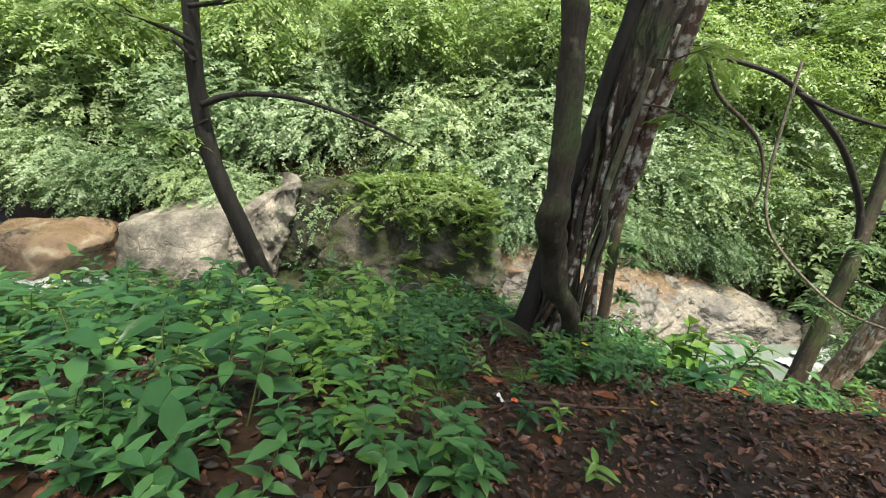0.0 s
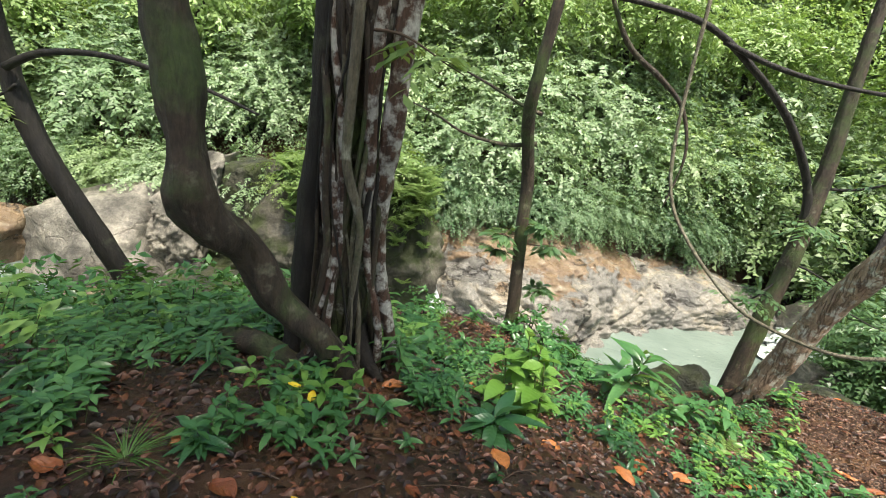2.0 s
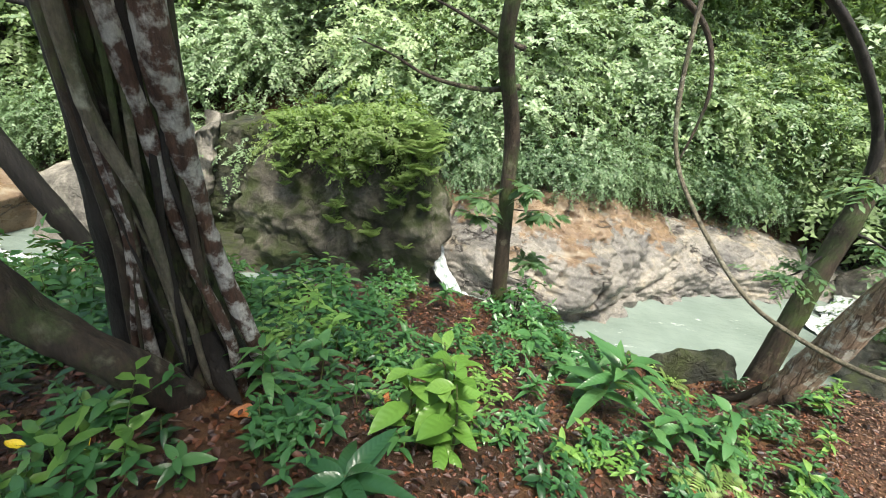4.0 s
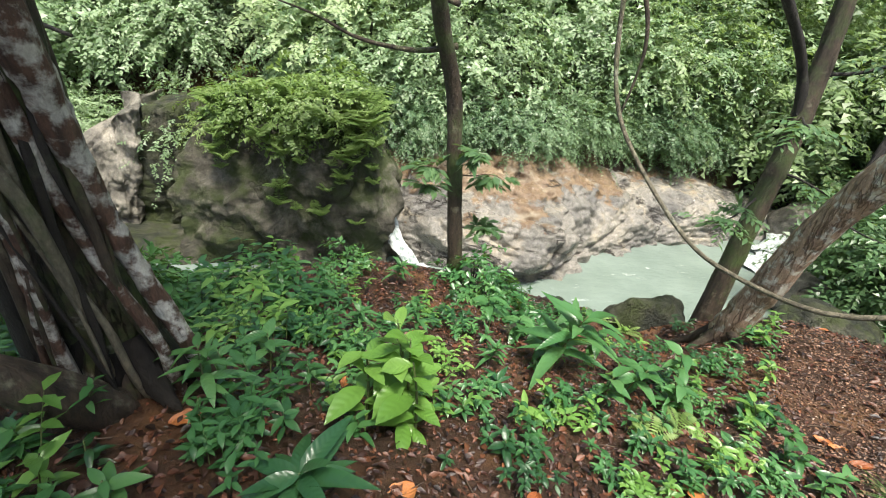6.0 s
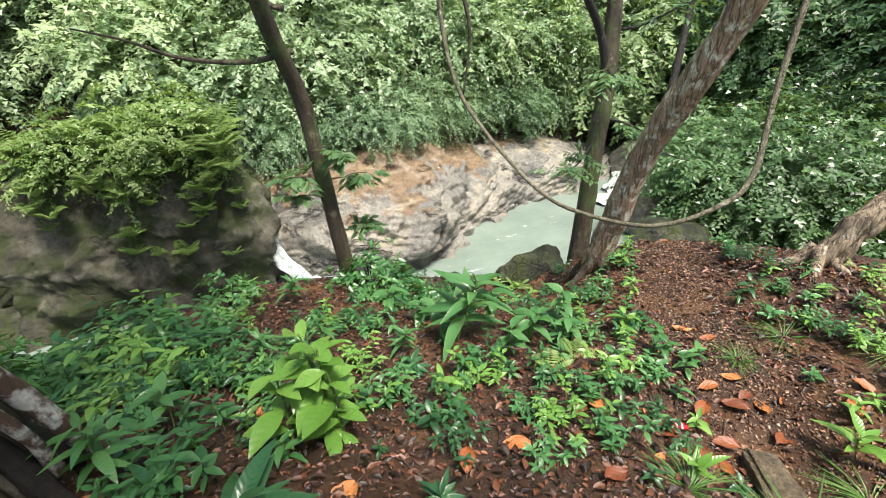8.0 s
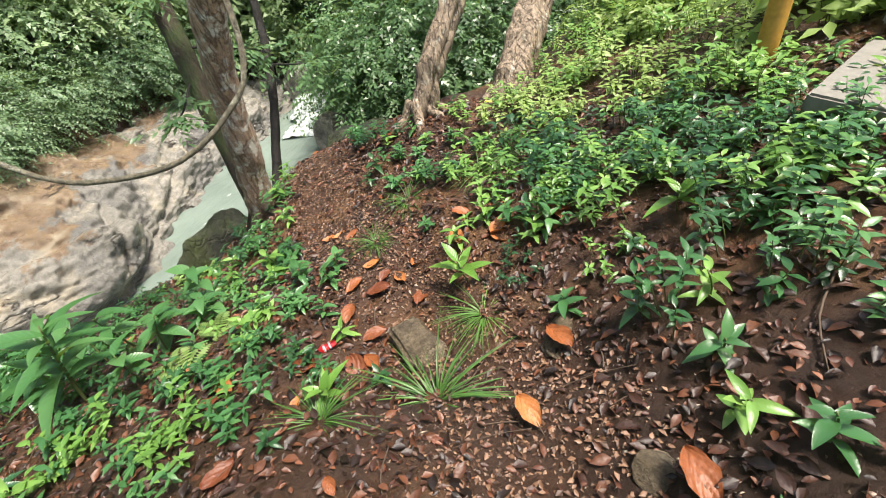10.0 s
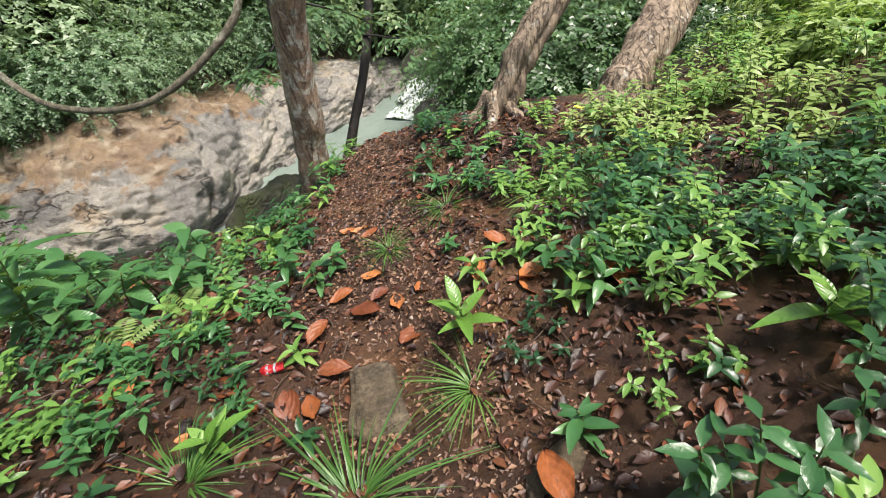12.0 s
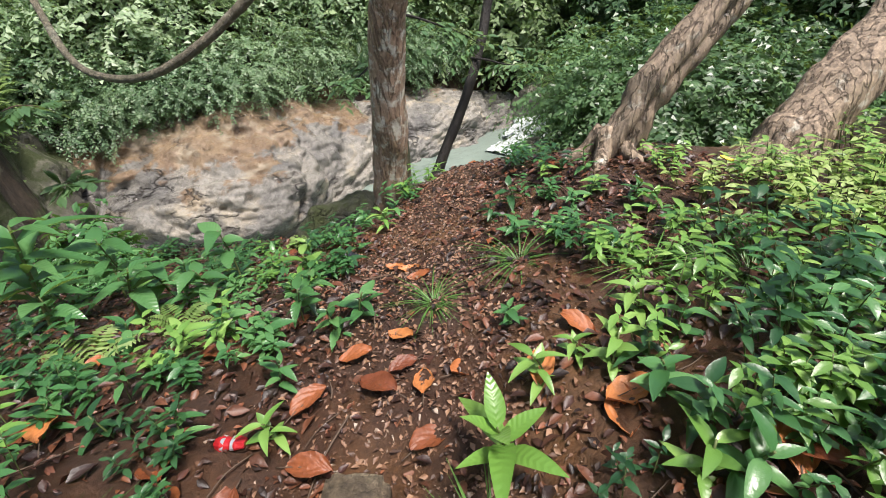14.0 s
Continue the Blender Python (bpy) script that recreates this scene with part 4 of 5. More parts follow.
def make_bush(name, label, seed, material, sprays, leaves, radius, squash, leaf, spread, stem_height):
    ob = thing(name, label, "tree" if "tree" in name else "shrub", "forest along the stream")
    v, f = spray_crown(seed, sprays, leaves, radius, squash, leaf, spread)
    v = v + np.array((0, 0, stem_height))
    mesh_object("crown", v, f, material, ob)
    rng = random.Random(seed)
    for k in range(3):
        a = rng.uniform(0, 6.28)
        tube("trunk" if k == 0 else "limb", [(0, 0, -0.6), (0.1 * math.cos(a), 0.1 * math.sin(a), stem_height * 0.5), (0.5 * radius * math.cos(a), 0.5 * radius * math.sin(a), stem_height + radius * squash * 0.5)],
             [0.05 * radius, 0.04 * radius, 0.015 * radius], BARK_DARK, ob, 7)
    return ob


def spread_copies(sources, spots):
    """Puts a copy at each (x, y, z, size, turn), and keeps the sources as the first ones."""
    used = set()
    for i, (x, y, z, s, turn) in enumerate(spots):
        src = sources[i % len(sources)]
        m = pose(x, y, z, 0, 0, turn)
        if src.name not in used:
            used.add(src.name)
            src.matrix_basis = m @ Matrix.Diagonal((s, s, s, 1))
        else:
            c = copy_thing(src, m)
            c.scale = (s, s, s)


def shade_crown(tree, centre, seed, radius, joint, sprays=300):
    """A near tree's unseen crown and limbs, added high above the trail for shade."""
    v, f = spray_crown(seed, sprays, 14, radius, 0.45, 0.19, 1.1)
    mesh_object("crown", v + np.array(centre), f, BRIGHT_LEAF, tree)
    for k in range(5):
        a = k * 1.3 + seed
        end = Vector(centre) + Vector((0.7 * radius * math.cos(a), 0.7 * radius * math.sin(a), 0.1 * radius))
        mid = Vector(joint).lerp(end, 0.5) + Vector((0, 0, 0.5))
        tube("limb", [joint, mid, end], [0.08, 0.06, 0.02], BARK_BROWN, tree, 7)


# Out-of-view crowns, set towards the sun from the places they should darken.
shade_crown(main_tree, (1.8, 3.2, 8.6), 61, 3.3, (2.2, 4.4, 6.9))
shade_crown(main_tree, (2.7, -0.9, 9.0), 65, 2.6, (2.2, 4.4, 6.9), 420)
shade_crown(arch_tree, (-1.6, 2.4, 8.4), 62, 3.2, (0.5, 3.8, 5.9), 190)
shade_crown(slim_tree, (2.0, 9.3, 8.4), 63, 2.2, (3.8, 8.6, 4.9))
shade_crown(dark_tree, (-5.2, 5.6, 8.6), 64, 3.2, (-5.1, 8.8, 4.9), 190)

rng = random.Random(21)
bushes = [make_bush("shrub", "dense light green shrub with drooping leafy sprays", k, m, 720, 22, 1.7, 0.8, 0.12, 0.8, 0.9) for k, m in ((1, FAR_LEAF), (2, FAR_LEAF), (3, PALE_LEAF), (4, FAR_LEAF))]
# Fringe shrubs use the darkened leaf, which paints the shadow over the slab.
fringe = [make_bush("shrub", "green shrub overhanging the rock slab, shade put into its leaf colour", k, FRINGE_SHADE_LEAF, 680, 22, 1.7, 0.8, 0.11, 0.9, 0.9) for k in (5, 6)]
spots, fringe_spots = [], []
# the fringe that hangs over the slab
for k in range(15):
    x = -1.5 + k * 1.5 + rng.uniform(-0.4, 0.4)
    y = slab_line((x - 1) / 0.955)[1] + 4.3 + rng.uniform(-0.3, 0.5)
    fringe_spots.append((x - 1.0, y - 0.25, -3.3 - 0.10 * max(0, x - 9) + rng.uniform(0, 0.3), rng.uniform(0.8, 1.05), rng.uniform(0, 360)))
# the slope above
for row in range(6):
    for k in range(15):
        x = -24 + k * 3.7 + rng.uniform(-1.2, 1.2)
        y = 22.0 + row * 2.6 + 0.33 * max(0, x - 7) + rng.uniform(-0.8, 0.8)
        spots.append((x, y, float(far_hill(x, y)) - 0.3, rng.uniform(1.5, 2.1), rng.uniform(0, 360)))
for row in range(5):
    for k in range(6):
        x, y = 20 + k * 4.5 + rng.uniform(-1.5, 1.5), 24 + row * 4.5 + 1.2 * k + rng.uniform(-1, 1)
        spots.append((x, y, float(far_hill(x, y)) - 0.3, rng.uniform(2.0, 2.8), rng.uniform(0, 360)))
spots += [(26, 38, 8, 3.0, 0), (22, 36, 6.5, 2.6, 90), (31, 40, 10, 3.0, 180), (18, 38, 8, 2.6, 30), (36, 38, 9, 3.2, 60)]
# the far bank upstream
for k in range(9):
    x = -20 + k * 1.9 + rng.uniform(-0.4, 0.4)
    spots.append((x, 18.6 + rng.uniform(-0.4, 0.6), -3.9 + rng.uniform(-0.4, 0.3), rng.uniform(0.9, 1.2), rng.uniform(0, 360)))
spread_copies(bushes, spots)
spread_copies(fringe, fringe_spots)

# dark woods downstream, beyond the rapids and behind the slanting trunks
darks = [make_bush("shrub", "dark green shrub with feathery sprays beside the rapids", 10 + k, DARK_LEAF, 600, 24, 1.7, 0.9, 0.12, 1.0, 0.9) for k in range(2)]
spots = []
for k in range(26):
    a = rng.uniform(0, 1)
    x, y = 16.5 + 11 * a + rng.uniform(-2, 2), 18.0 - 13 * a + rng.uniform(-1.5, 3.5)
    if y < 16.5 + 0.33 * (x - 7) and y > 14 and x < 20:
        y -= 3
    if abs((x - 6.5) * 14.3 - (y - 2.7) * 10.5) / 17.7 < 2.6 and y < 18:
        continue
    z = max(float(ground(x, y)), -6.0) if y < 9.5 else -5.4
    spots.append((x, y, z - 0.2, rng.uniform(1.1, 1.7), rng.uniform(0, 360)))
for k in range(16):
    x, y = 20 + rng.uniform(0, 10), 5 + rng.uniform(0, 18)
    spots.append((x + 4, y, -3.0 + rng.uniform(0, 4.0), rng.uniform(1.6, 2.2), rng.uniform(0, 360)))
spread_copies(darks, spots)

# canopy trees
trees = [make_bush("forest_tree", "tall forest tree with layered bright green foliage", 30 + k, BRIGHT_LEAF, 700, 14, 2.6, 0.6, 0.19, 1.2, 4.2) for k in range(2)]
spots = []
for x, y, z, s in ((-10, 23, -1, 1.2), (-3, 24, 0, 1.3), (4, 25, 1.5, 1.2), (11, 26, 1.5, 1.3), (18, 27, 1.0, 1.3), (25, 22, -1, 1.4), (-17, 21, -2, 1.2), (0, 32, 6, 1.4), (9, 33, 6, 1.4), (18, 34, 6, 1.4), (-10, 31, 6, 1.4), (28, 12, -1, 1.5), (-20, 10, -3, 1.3), (-13, 8.5, -3.0, 1.1), (-24, 16, -4, 1.4), (31, 3, 0, 1.4), (26, 30, 4, 1.6), (33, 34, 6, 1.8), (38, 26, 3, 1.8), (24, 40, 10, 1.8), (36, 42, 11, 2.0), (14, 42, 12, 1.8), (2, 42, 12, 1.8), (-12, 40, 12, 1.8), (8, 36, 9, 1.7), (20, 36, 9, 1.7), (28, 37, 9, 1.9), (44, 34, 7, 2.2), (42, 20, 2, 2.0), (-22, 30, 6, 1.8)):
    spots.append((x, y, z, s, rng.uniform(0, 360)))
spread_copies(trees, spots)


# ---- ferns on the rock block ----
def frond_mesh(name, length, material, parent, way, start, seed, droop=0.5, leaf=0.11):
    rng = np.random.RandomState(seed)
    place, wy, up, size = [], [], [], []
    way = np.array(way, float) / np.linalg.norm(way)
    side = np.cross(way, (0, 0, 1))
    side /= np.linalg.norm(side)
    n = 13
    for m in range(n):
        f = (m + 1) / n
        p = np.array(start) + way * length * f + np.array((0, 0, 0.25 * length * f - droop * length * f * f))
        for s in (-1, 1):
            place.append(p), wy.append(side * s + way * 0.35 + np.array((0, 0, -0.15))), up.append((0, 0, 1.0)), size.append(leaf * length * math.sin(math.pi * (0.12 + 0.86 * f)) * 2.2)
    v, f = scatter_leaves(leaf_shape(1.0, 0.40, 2, 0.05, 0.2), np.array(place), np.array(wy), np.array(up), np.array(size))
    return mesh_object(name, v, f, material, parent)


def make_fern(seed, fronds=9, length=0.8):
    rng = random.Random(seed)
    ob = thing("fern", "light green fern clump on mossy rock", "fern", "ferns on the rock block")
    for k in range(fronds):
        a = k * 2.4 + rng.uniform(-0.3, 0.3)
        frond_mesh("frond", length * rng.uniform(0.7, 1.15), FERN, ob, (math.cos(a), math.sin(a), rng.uniform(0.6, 1.8)), (0, 0, 0), seed * 31 + k, rng.uniform(0.5, 0.9))
    return ob


ferns = [make_fern(k) for k in range(3)]
spots = []
for k in range(26):
    x, y = rng.uniform(-3.1, 2.0), 15.0 + rng.uniform(0.0, 3.0)
    spots.append((x, y, -1.75 + rng.uniform(-0.2, 0.3) - 0.04 * abs(x), rng.uniform(0.8, 1.9), rng.uniform(0, 360)))
for k in range(34):
    x = rng.uniform(-2.4, 2.2)
    spots.append((x, 14.75 + rng.uniform(-0.1, 0.2), -2.0 - 2.6 * rng.uniform(0, 1) ** 2.2, rng.uniform(0.4, 0.9), rng.uniform(0, 360)))
spread_copies(ferns, spots)

pale = [make_bush("shrub", "feathery yellow-green shrub growing on the rock block", 50, FERN, 150, 14, 0.9, 0.8, 0.13, 0.6, 0.5)]
spread_copies(pale, [(x, y, -2.1 + 0.35 * math.sin(3 * x), s * 1.15, a) for x, y, s, a in ((-2.2, 16.6, 1.0, 10), (-0.8, 16.9, 1.3, 80), (0.6, 17.2, 1.1, 150), (-0.1, 16.2, 0.9, 220), (1.2, 16.4, 0.8, 300), (-2.7, 15.8, 0.6, 20), (-1.6, 15.7, 0.75, 70), (-0.5, 15.6, 0.7, 130), (0.5, 15.6, 0.75, 200), (1.5, 15.7, 0.6, 260))])
under = [make_bush("small_shrub", "leafy green shrub in the undergrowth", 80 + k, HERB, 60, 9, 0.5, 0.9, 0.15, 0.4, 0.35) for k in range(2)]
spread_copies(under, [(x, y, float(ground(x, y)) - 0.05, s, a) for x, y, s, a in ((-0.4, 6.0, 0.9, 10), (-1.5, 6.6, 1.1, 80), (0.5, 6.9, 1.0, 150), (-2.7, 5.8, 1.0, 220), (-3.6, 7.3, 1.2, 300), (0.9, 5.9, 0.8, 40), (-1.2, 8.2, 1.2, 90), (-4.8, 6.2, 1.2, 170), (-5.6, 8.0, 1.4, 30), (-3.2, 9.0, 1.0, 120), (2.4, 8.6, 0.7, 60), (4.75, 8.3, 0.8, 20), (4.95, 7.8, 0.7, 140), (4.45, 8.9, 0.9, 260), (-7.0, 6.6, 1.5, 200))])
# These shrubs carry the slope's sunlight in their leaf colour.
slope = [make_bush("slope_shrub", "light green shrub on the open slope, sunlight put into its leaf colour", 90, PAINTED_SUN_LEAF, 160, 10, 0.9, 0.7, 0.17, 0.5, 0.3)]
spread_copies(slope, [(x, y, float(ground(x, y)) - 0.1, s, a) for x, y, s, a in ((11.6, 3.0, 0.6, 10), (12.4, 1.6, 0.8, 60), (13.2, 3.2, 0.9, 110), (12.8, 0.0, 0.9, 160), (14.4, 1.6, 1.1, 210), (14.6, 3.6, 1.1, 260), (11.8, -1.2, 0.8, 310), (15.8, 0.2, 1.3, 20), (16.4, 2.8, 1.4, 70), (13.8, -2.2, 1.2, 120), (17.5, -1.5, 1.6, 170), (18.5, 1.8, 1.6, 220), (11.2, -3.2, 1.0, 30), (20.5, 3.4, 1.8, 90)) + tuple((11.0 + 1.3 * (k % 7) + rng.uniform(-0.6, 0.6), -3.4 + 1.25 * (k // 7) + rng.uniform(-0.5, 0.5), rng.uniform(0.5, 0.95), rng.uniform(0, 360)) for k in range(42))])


# ---- plants of the forest floor ----
LEAF_MESHES = {}


def leaf_mesh(key, length, width, material, fold=0.16, droop=0.25, steps=5, wave=0.06, belly=0.8):
    if key not in LEAF_MESHES:
        v, f = leaf_shape(length, width, steps, fold, droop, wave, belly)
        me = bpy.data.meshes.new("leaf")
        me.from_pydata([tuple(map(float, p)) for p in v], [], f)
        me.materials.append(material)
        me.polygons.foreach_set("use_smooth", [True] * len(me.polygons))
        LEAF_MESHES[key] = me
    return LEAF_MESHES[key]


def set_leaf(me, parent, at, turn, rise, roll=0.0, size=1.0):
    """A leaf at a point of its plant, turned about the upright, raised by so many degrees."""
    ob = new("leaf", me)
    ob.parent = parent
    ob.matrix_basis = pose(*at, 0, 0, turn) @ pose(0, 0, 0, rise, roll, 0) @ Matrix.Diagonal((size, size, size, 1))
    return ob


def leafy_plant(name, label, category, seed, key, length, width, material, leaves, tall, rise=(5, 45), group="", sparse=0.0, droop=0.25, stems=1, belly=0.8):
    """A plant with an upright stem and single leaves up its height."""
    rng = random.Random(seed)
    ob = thing(name, label, category, group)
    mes = [leaf_mesh((key, k), length * (0.9 + 0.1 * k), width * (1.05 - 0.05 * k), material, 0.14 + 0.05 * k, droop + 0.12 * k, 6, 0.06, belly) for k in range(3)]
    for s in range(stems):
        lean = Vector((rng.uniform(-0.3, 0.3), rng.uniform(-0.3, 0.3), 1)) * tall * rng.uniform(0.8, 1.1)
        foot = Vector((rng.uniform(-1, 1), rng.uniform(-1, 1), 0)) * 0.38 * tall * (stems > 1)
        tube("stem", [foot - Vector((0, 0, 0.05)), foot + lean * 0.5 + Vector((0.02, 0, 0)), foot + lean], [0.014 * tall + 0.002, 0.011 * tall + 0.002, 0.004], STEM, ob, 6, 0.05)
        n = leaves // stems
        for k in range(n):
            t = sparse + (1 - sparse) * (k + 0.6) / n
            a = k * 137.5 + rng.uniform(-20, 20)
            set_leaf(rng.choice(mes), ob, foot + lean * t, a, rng.uniform(*rise) * (0.6 + 0.7 * t), rng.uniform(-15, 15), rng.uniform(0.7, 1.1) * (0.75 + 0.3 * math.sin(t * 3)))
    return ob


def herb_clump(seed, material, label, leaves=81, radius=0.36, tall=0.42, leaf=0.165, width=0.40, name="herb_clump", group="undergrowth on the bank"):
    """A low thicket of leafy shoots."""
    rng = np.random.RandomState(seed)
    ob = thing(name, label, "plant", group)
    place, way, up, size, stems = [], [], [], [], []
    for s in range(leaves // 9):
        a, r = rng.uniform(0, 6.28), radius * math.sqrt(rng.uniform(0, 1))
        foot = np.array((r * math.cos(a), r * math.sin(a), 0))
        top = foot * 1.35 + np.array((rng.normal(0, 0.05), rng.normal(0, 0.05), tall * rng.uniform(0.5, 1.15)))
        stems.append((foot, top))
        for k in range(9):
            t = 0.35 + 0.65 * (k + 1) / 9
            b = k * 2.4 + rng.uniform(-0.4, 0.4)
            place.append(foot + (top - foot) * t), way.append((math.cos(b), math.sin(b), rng.uniform(-0.15, 0.5)))
            up.append((rng.normal(0, 0.2), rng.normal(0, 0.2), 1.0)), size.append(leaf * rng.uniform(0.6, 1.25))
    v, f = scatter_leaves(leaf_shape(1.0, width, 3, 0.14, 0.25), np.array(place), np.array(way, float), np.array(up), np.array(size))
    fo = mesh_object("foliage", v, f, material, ob)
    fo["kind"] = "stuff"
    allv, allf = [], []
    for foot, top in stems:
        sv, sf = tube_data([foot - np.array((0, 0, 0.06)), (foot + top) / 2, top], [0.005, 0.004, 0.002], 5, 0.0)
        allf += [tuple(i + len(allv) for i in q) for q in sf]
        allv += sv
    st = mesh_object("stalk", allv, allf, STEM, ob)
    st["kind"] = "stuff"
    return ob


def grass_tuft(seed, blades=120, length=0.30):
    rng = np.random.RandomState(seed)
    ob = thing("grass_tuft", "arching tuft of narrow green grass blades", "grass", "grass tufts")
    place, way, up, size = [], [], [], []
    for k in range(blades):
        a = rng.uniform(0, 6.28)
        place.append((0.05 * math.cos(a) * rng.uniform(0, 1), 0.05 * math.sin(a) * rng.uniform(0, 1), -0.02))
        way.append((math.cos(a), math.sin(a), rng.uniform(0.4, 1.9)))
        up.append((-math.cos(a) * 0.5, -math.sin(a) * 0.5, 1.0)), size.append(length * rng.uniform(0.35, 1.1))
    v, f = scatter_leaves(leaf_shape(1.0, 0.026, 6, 0.2, 1.1), np.array(place), np.array(way), np.array(up), np.array(size))
    mesh_object("foliage", v, f, GRASS, ob)["kind"] = "stuff"
    return ob


def on_ground(spots, sink=0.0):
    r = random.Random(len(spots))
    return [(x, y, rough_ground(x, y) - sink, s, r.uniform(0, 360)) for x, y, s in spots]


spread_copies([leafy_plant("broadleaf_plant", "bright lime green broadleaf plant in wet leaf litter", "plant", 2, "lime", 0.20, 0.095, BROAD_LIME, 60, 0.48, (0, 45), stems=5, belly=1.25)], on_ground(((3.50, 4.88, 1.5),)))
spread_copies([leafy_plant("rosette_plant", "large deep green rosette of broad ribbed leaves", "plant", 3, "rosette", 0.30, 0.095, BROAD_DEEP, 20, 0.2, (0, 50), "broad-leaved rosettes", 0, 0.35)],
              on_ground(((2.97, 4.10, 1.15), (2.5, 4.5, 0.7), (4.3, 5.6, 0.6), (2.3, 6.2, 0.8), (3.0, 5.9, 0.6), (5.4, 6.9, 0.6), (1.2, 3.3, 0.6), (0.2, 3.4, 0.7), (-0.9, 3.9, 0.8), (6.2, 6.1, 0.5), (4.9, 7.6, 0.7), (4.0, 3.9, 0.45))))
spread_copies([leafy_plant("tall_plant", "upright green plant with long drooping leaves", "plant", 4, "tall", 0.34, 0.085, BROAD_MID, 16, 0.62, (0, 55), "long-leaved plants", 0.3, 0.45)],
              on_ground(((4.96, 6.15, 1.5), (2.24, 4.75, 0.75), (3.58, 6.62, 0.6), (0.90, 4.2, 0.6), (2.9, 6.5, 0.6), (4.3, 6.1, 0.55), (1.9, 7.2, 0.7), (5.6, 7.6, 0.6), (-0.6, 5.0, 0.7), (-1.9, 4.4, 0.8), (0.6, 5.6, 0.7), (3.2, 8.3, 0.7), (5.9, 5.6, 0.5))))
spread_copies([leafy_plant("pointed_plant", "broad pointed green leaves on thin stalks above the bank", "plant", 5, "pointed", 0.26, 0.12, BROAD_MID, 14, 0.45, (0, 30), "pointed-leaf plants", 0.5, 0.3, 2)],
              on_ground(((5.71, 6.16, 1.2), (6.24, 5.77, 1.0), (6.58, 4.99, 0.6), (5.2, 6.5, 1.1), (5.45, 5.7, 1.0), (4.7, 7.2, 1.1), (2.35, 5.1, 0.8))))
spread_copies([leafy_plant("young_plant", "young plant with a few long light green leaves", "plant", 6, "young", 0.26, 0.085, BROAD_LIME, 8, 0.26, (15, 60), "young plants by the stone", 0.3, 0.3)],
              on_ground(((7.06, 3.46, 1.0), (5.74, 3.75, 0.7), (7.6, 2.15, 0.8))))
seedlings = [leafy_plant("seedling", "small glossy green seedling rooted in leaf litter", "plant", 40 + k, ("seed", k), 0.13, 0.05, m, 9, 0.2, (0, 45), "seedlings on the forest floor") for k, m in enumerate((HERB, HERB_DARK, HERB, HERB_LIME))]
SEEDLINGS = ((3.21, 4.70, 1.2), (4.16, 7.43, 1), (3.77, 5.15, 1), (2.67, 9.0, 1.6), (4.29, 9.1, 1.2), (4.02, 7.95, 1), (3.42, 7.03, 1), (1.47, 4.2, 1.3), (2.16, 3.99, 1.3), (1.91, 4.2, 1), (6.30, 6.78, 1), (5.64, 6.05, 1), (6.16, 5.94, 1), (4.20, 4.66, 1.1),
             (4.48, 4.86, 1), (6.73, 5.46, 1.5), (6.17, 5.04, 1.2), (8.16, 5.32, 1), (6.74, 4.67, 1.1), (4.45, 5.18, 1.2), (6.86, 2.61, 1.1), (6.80, 2.18, 1.1), (6.55, 1.85, 1.1), (6.27, 1.75, 1.0), (6.14, 1.5, 1))
MORE_SEEDLINGS = ((6.64, 4.95, 1), (5.64, 5.20, 1), (5.97, 4.96, 1), (6.88, 4.78, 1.2), (7.0, 5.58, 1.2), (7.2, 5.95, 1.2), (8.2, 7.2, 1.3), (7.24, 6.75, 1.2), (5.71, 4.39, 0.9), (5.96, 4.25, 0.8), (7.35, 3.67, 1), (7.5, 4.1, 0.8), (7.72, 3.48, 1), (7.90, 3.49, 1),
                  (7.92, 3.71, 1), (7.62, 3.32, 1.1), (7.63, 3.18, 1.1), (7.51, 3.01, 1.1), (7.42, 3.05, 1), (8.1, 4.9, 1.1), (8.4, 5.4, 1.2), (7.75, 6.6, 1.1), (7.6, 6.3, 1.2))
LIME_SPOTS = ((7.78, 2.39, 1), (8.08, 2.17, 1), (7.59, 1.80, 1), (7.68, 1.53, 1), (8.55, 2.66, 1), (8.67, 2.24, 1), (8.78, 3.23, 1), (8.56, 3.78, 0.8), (7.17, 1.70, 0.9), (7.2, 2.4, 0.6), (6.87, 1.48, 0.9), (7.18, 3.11, 0.6), (8.38, 1.68, 1), (7.88, 1.35, 1),
              (9.29, 4.41, 0.8), (9.42, 4.79, 0.8), (9.73, 4.46, 0.8), (9.80, 4.11, 0.9), (9.90, 3.84, 0.9), (7.85, 3.06, 0.8), (7.77, 2.92, 0.8), (7.68, 3.04, 0.7), (8.03, 3.10, 0.8), (7.72, 2.83, 0.8), (8.23, 3.08, 1))
HERB_SPOTS = ((0.95, 7.57, 1.2), (1.33, 8.03, 1.2), (1.93, 6.84, 1.1), (1.86, 6.10, 1), (2.21, 7.32, 1), (1.40, 6.29, 0.9), (5.53, 9.0, 0.9), (4.67, 8.42, 0.8), (1.56, 3.9, 0.8), (1.84, 3.6, 0.7), (0.49, 4.81, 0.9), (0.14, 5.27, 1), (0.03, 5.82, 1), (4.81, 5.24, 0.7),
              (6.77, 5.64, 0.8), (8.98, 6.09, 0.8), (8.90, 5.61, 0.8), (4.96, 4.69, 0.7), (5.30, 4.46, 0.8), (6.0, 4.6, 0.7), (5.38, 4.08, 0.8), (4.29, 4.34, 0.7), (4.84, 4.11, 0.7))
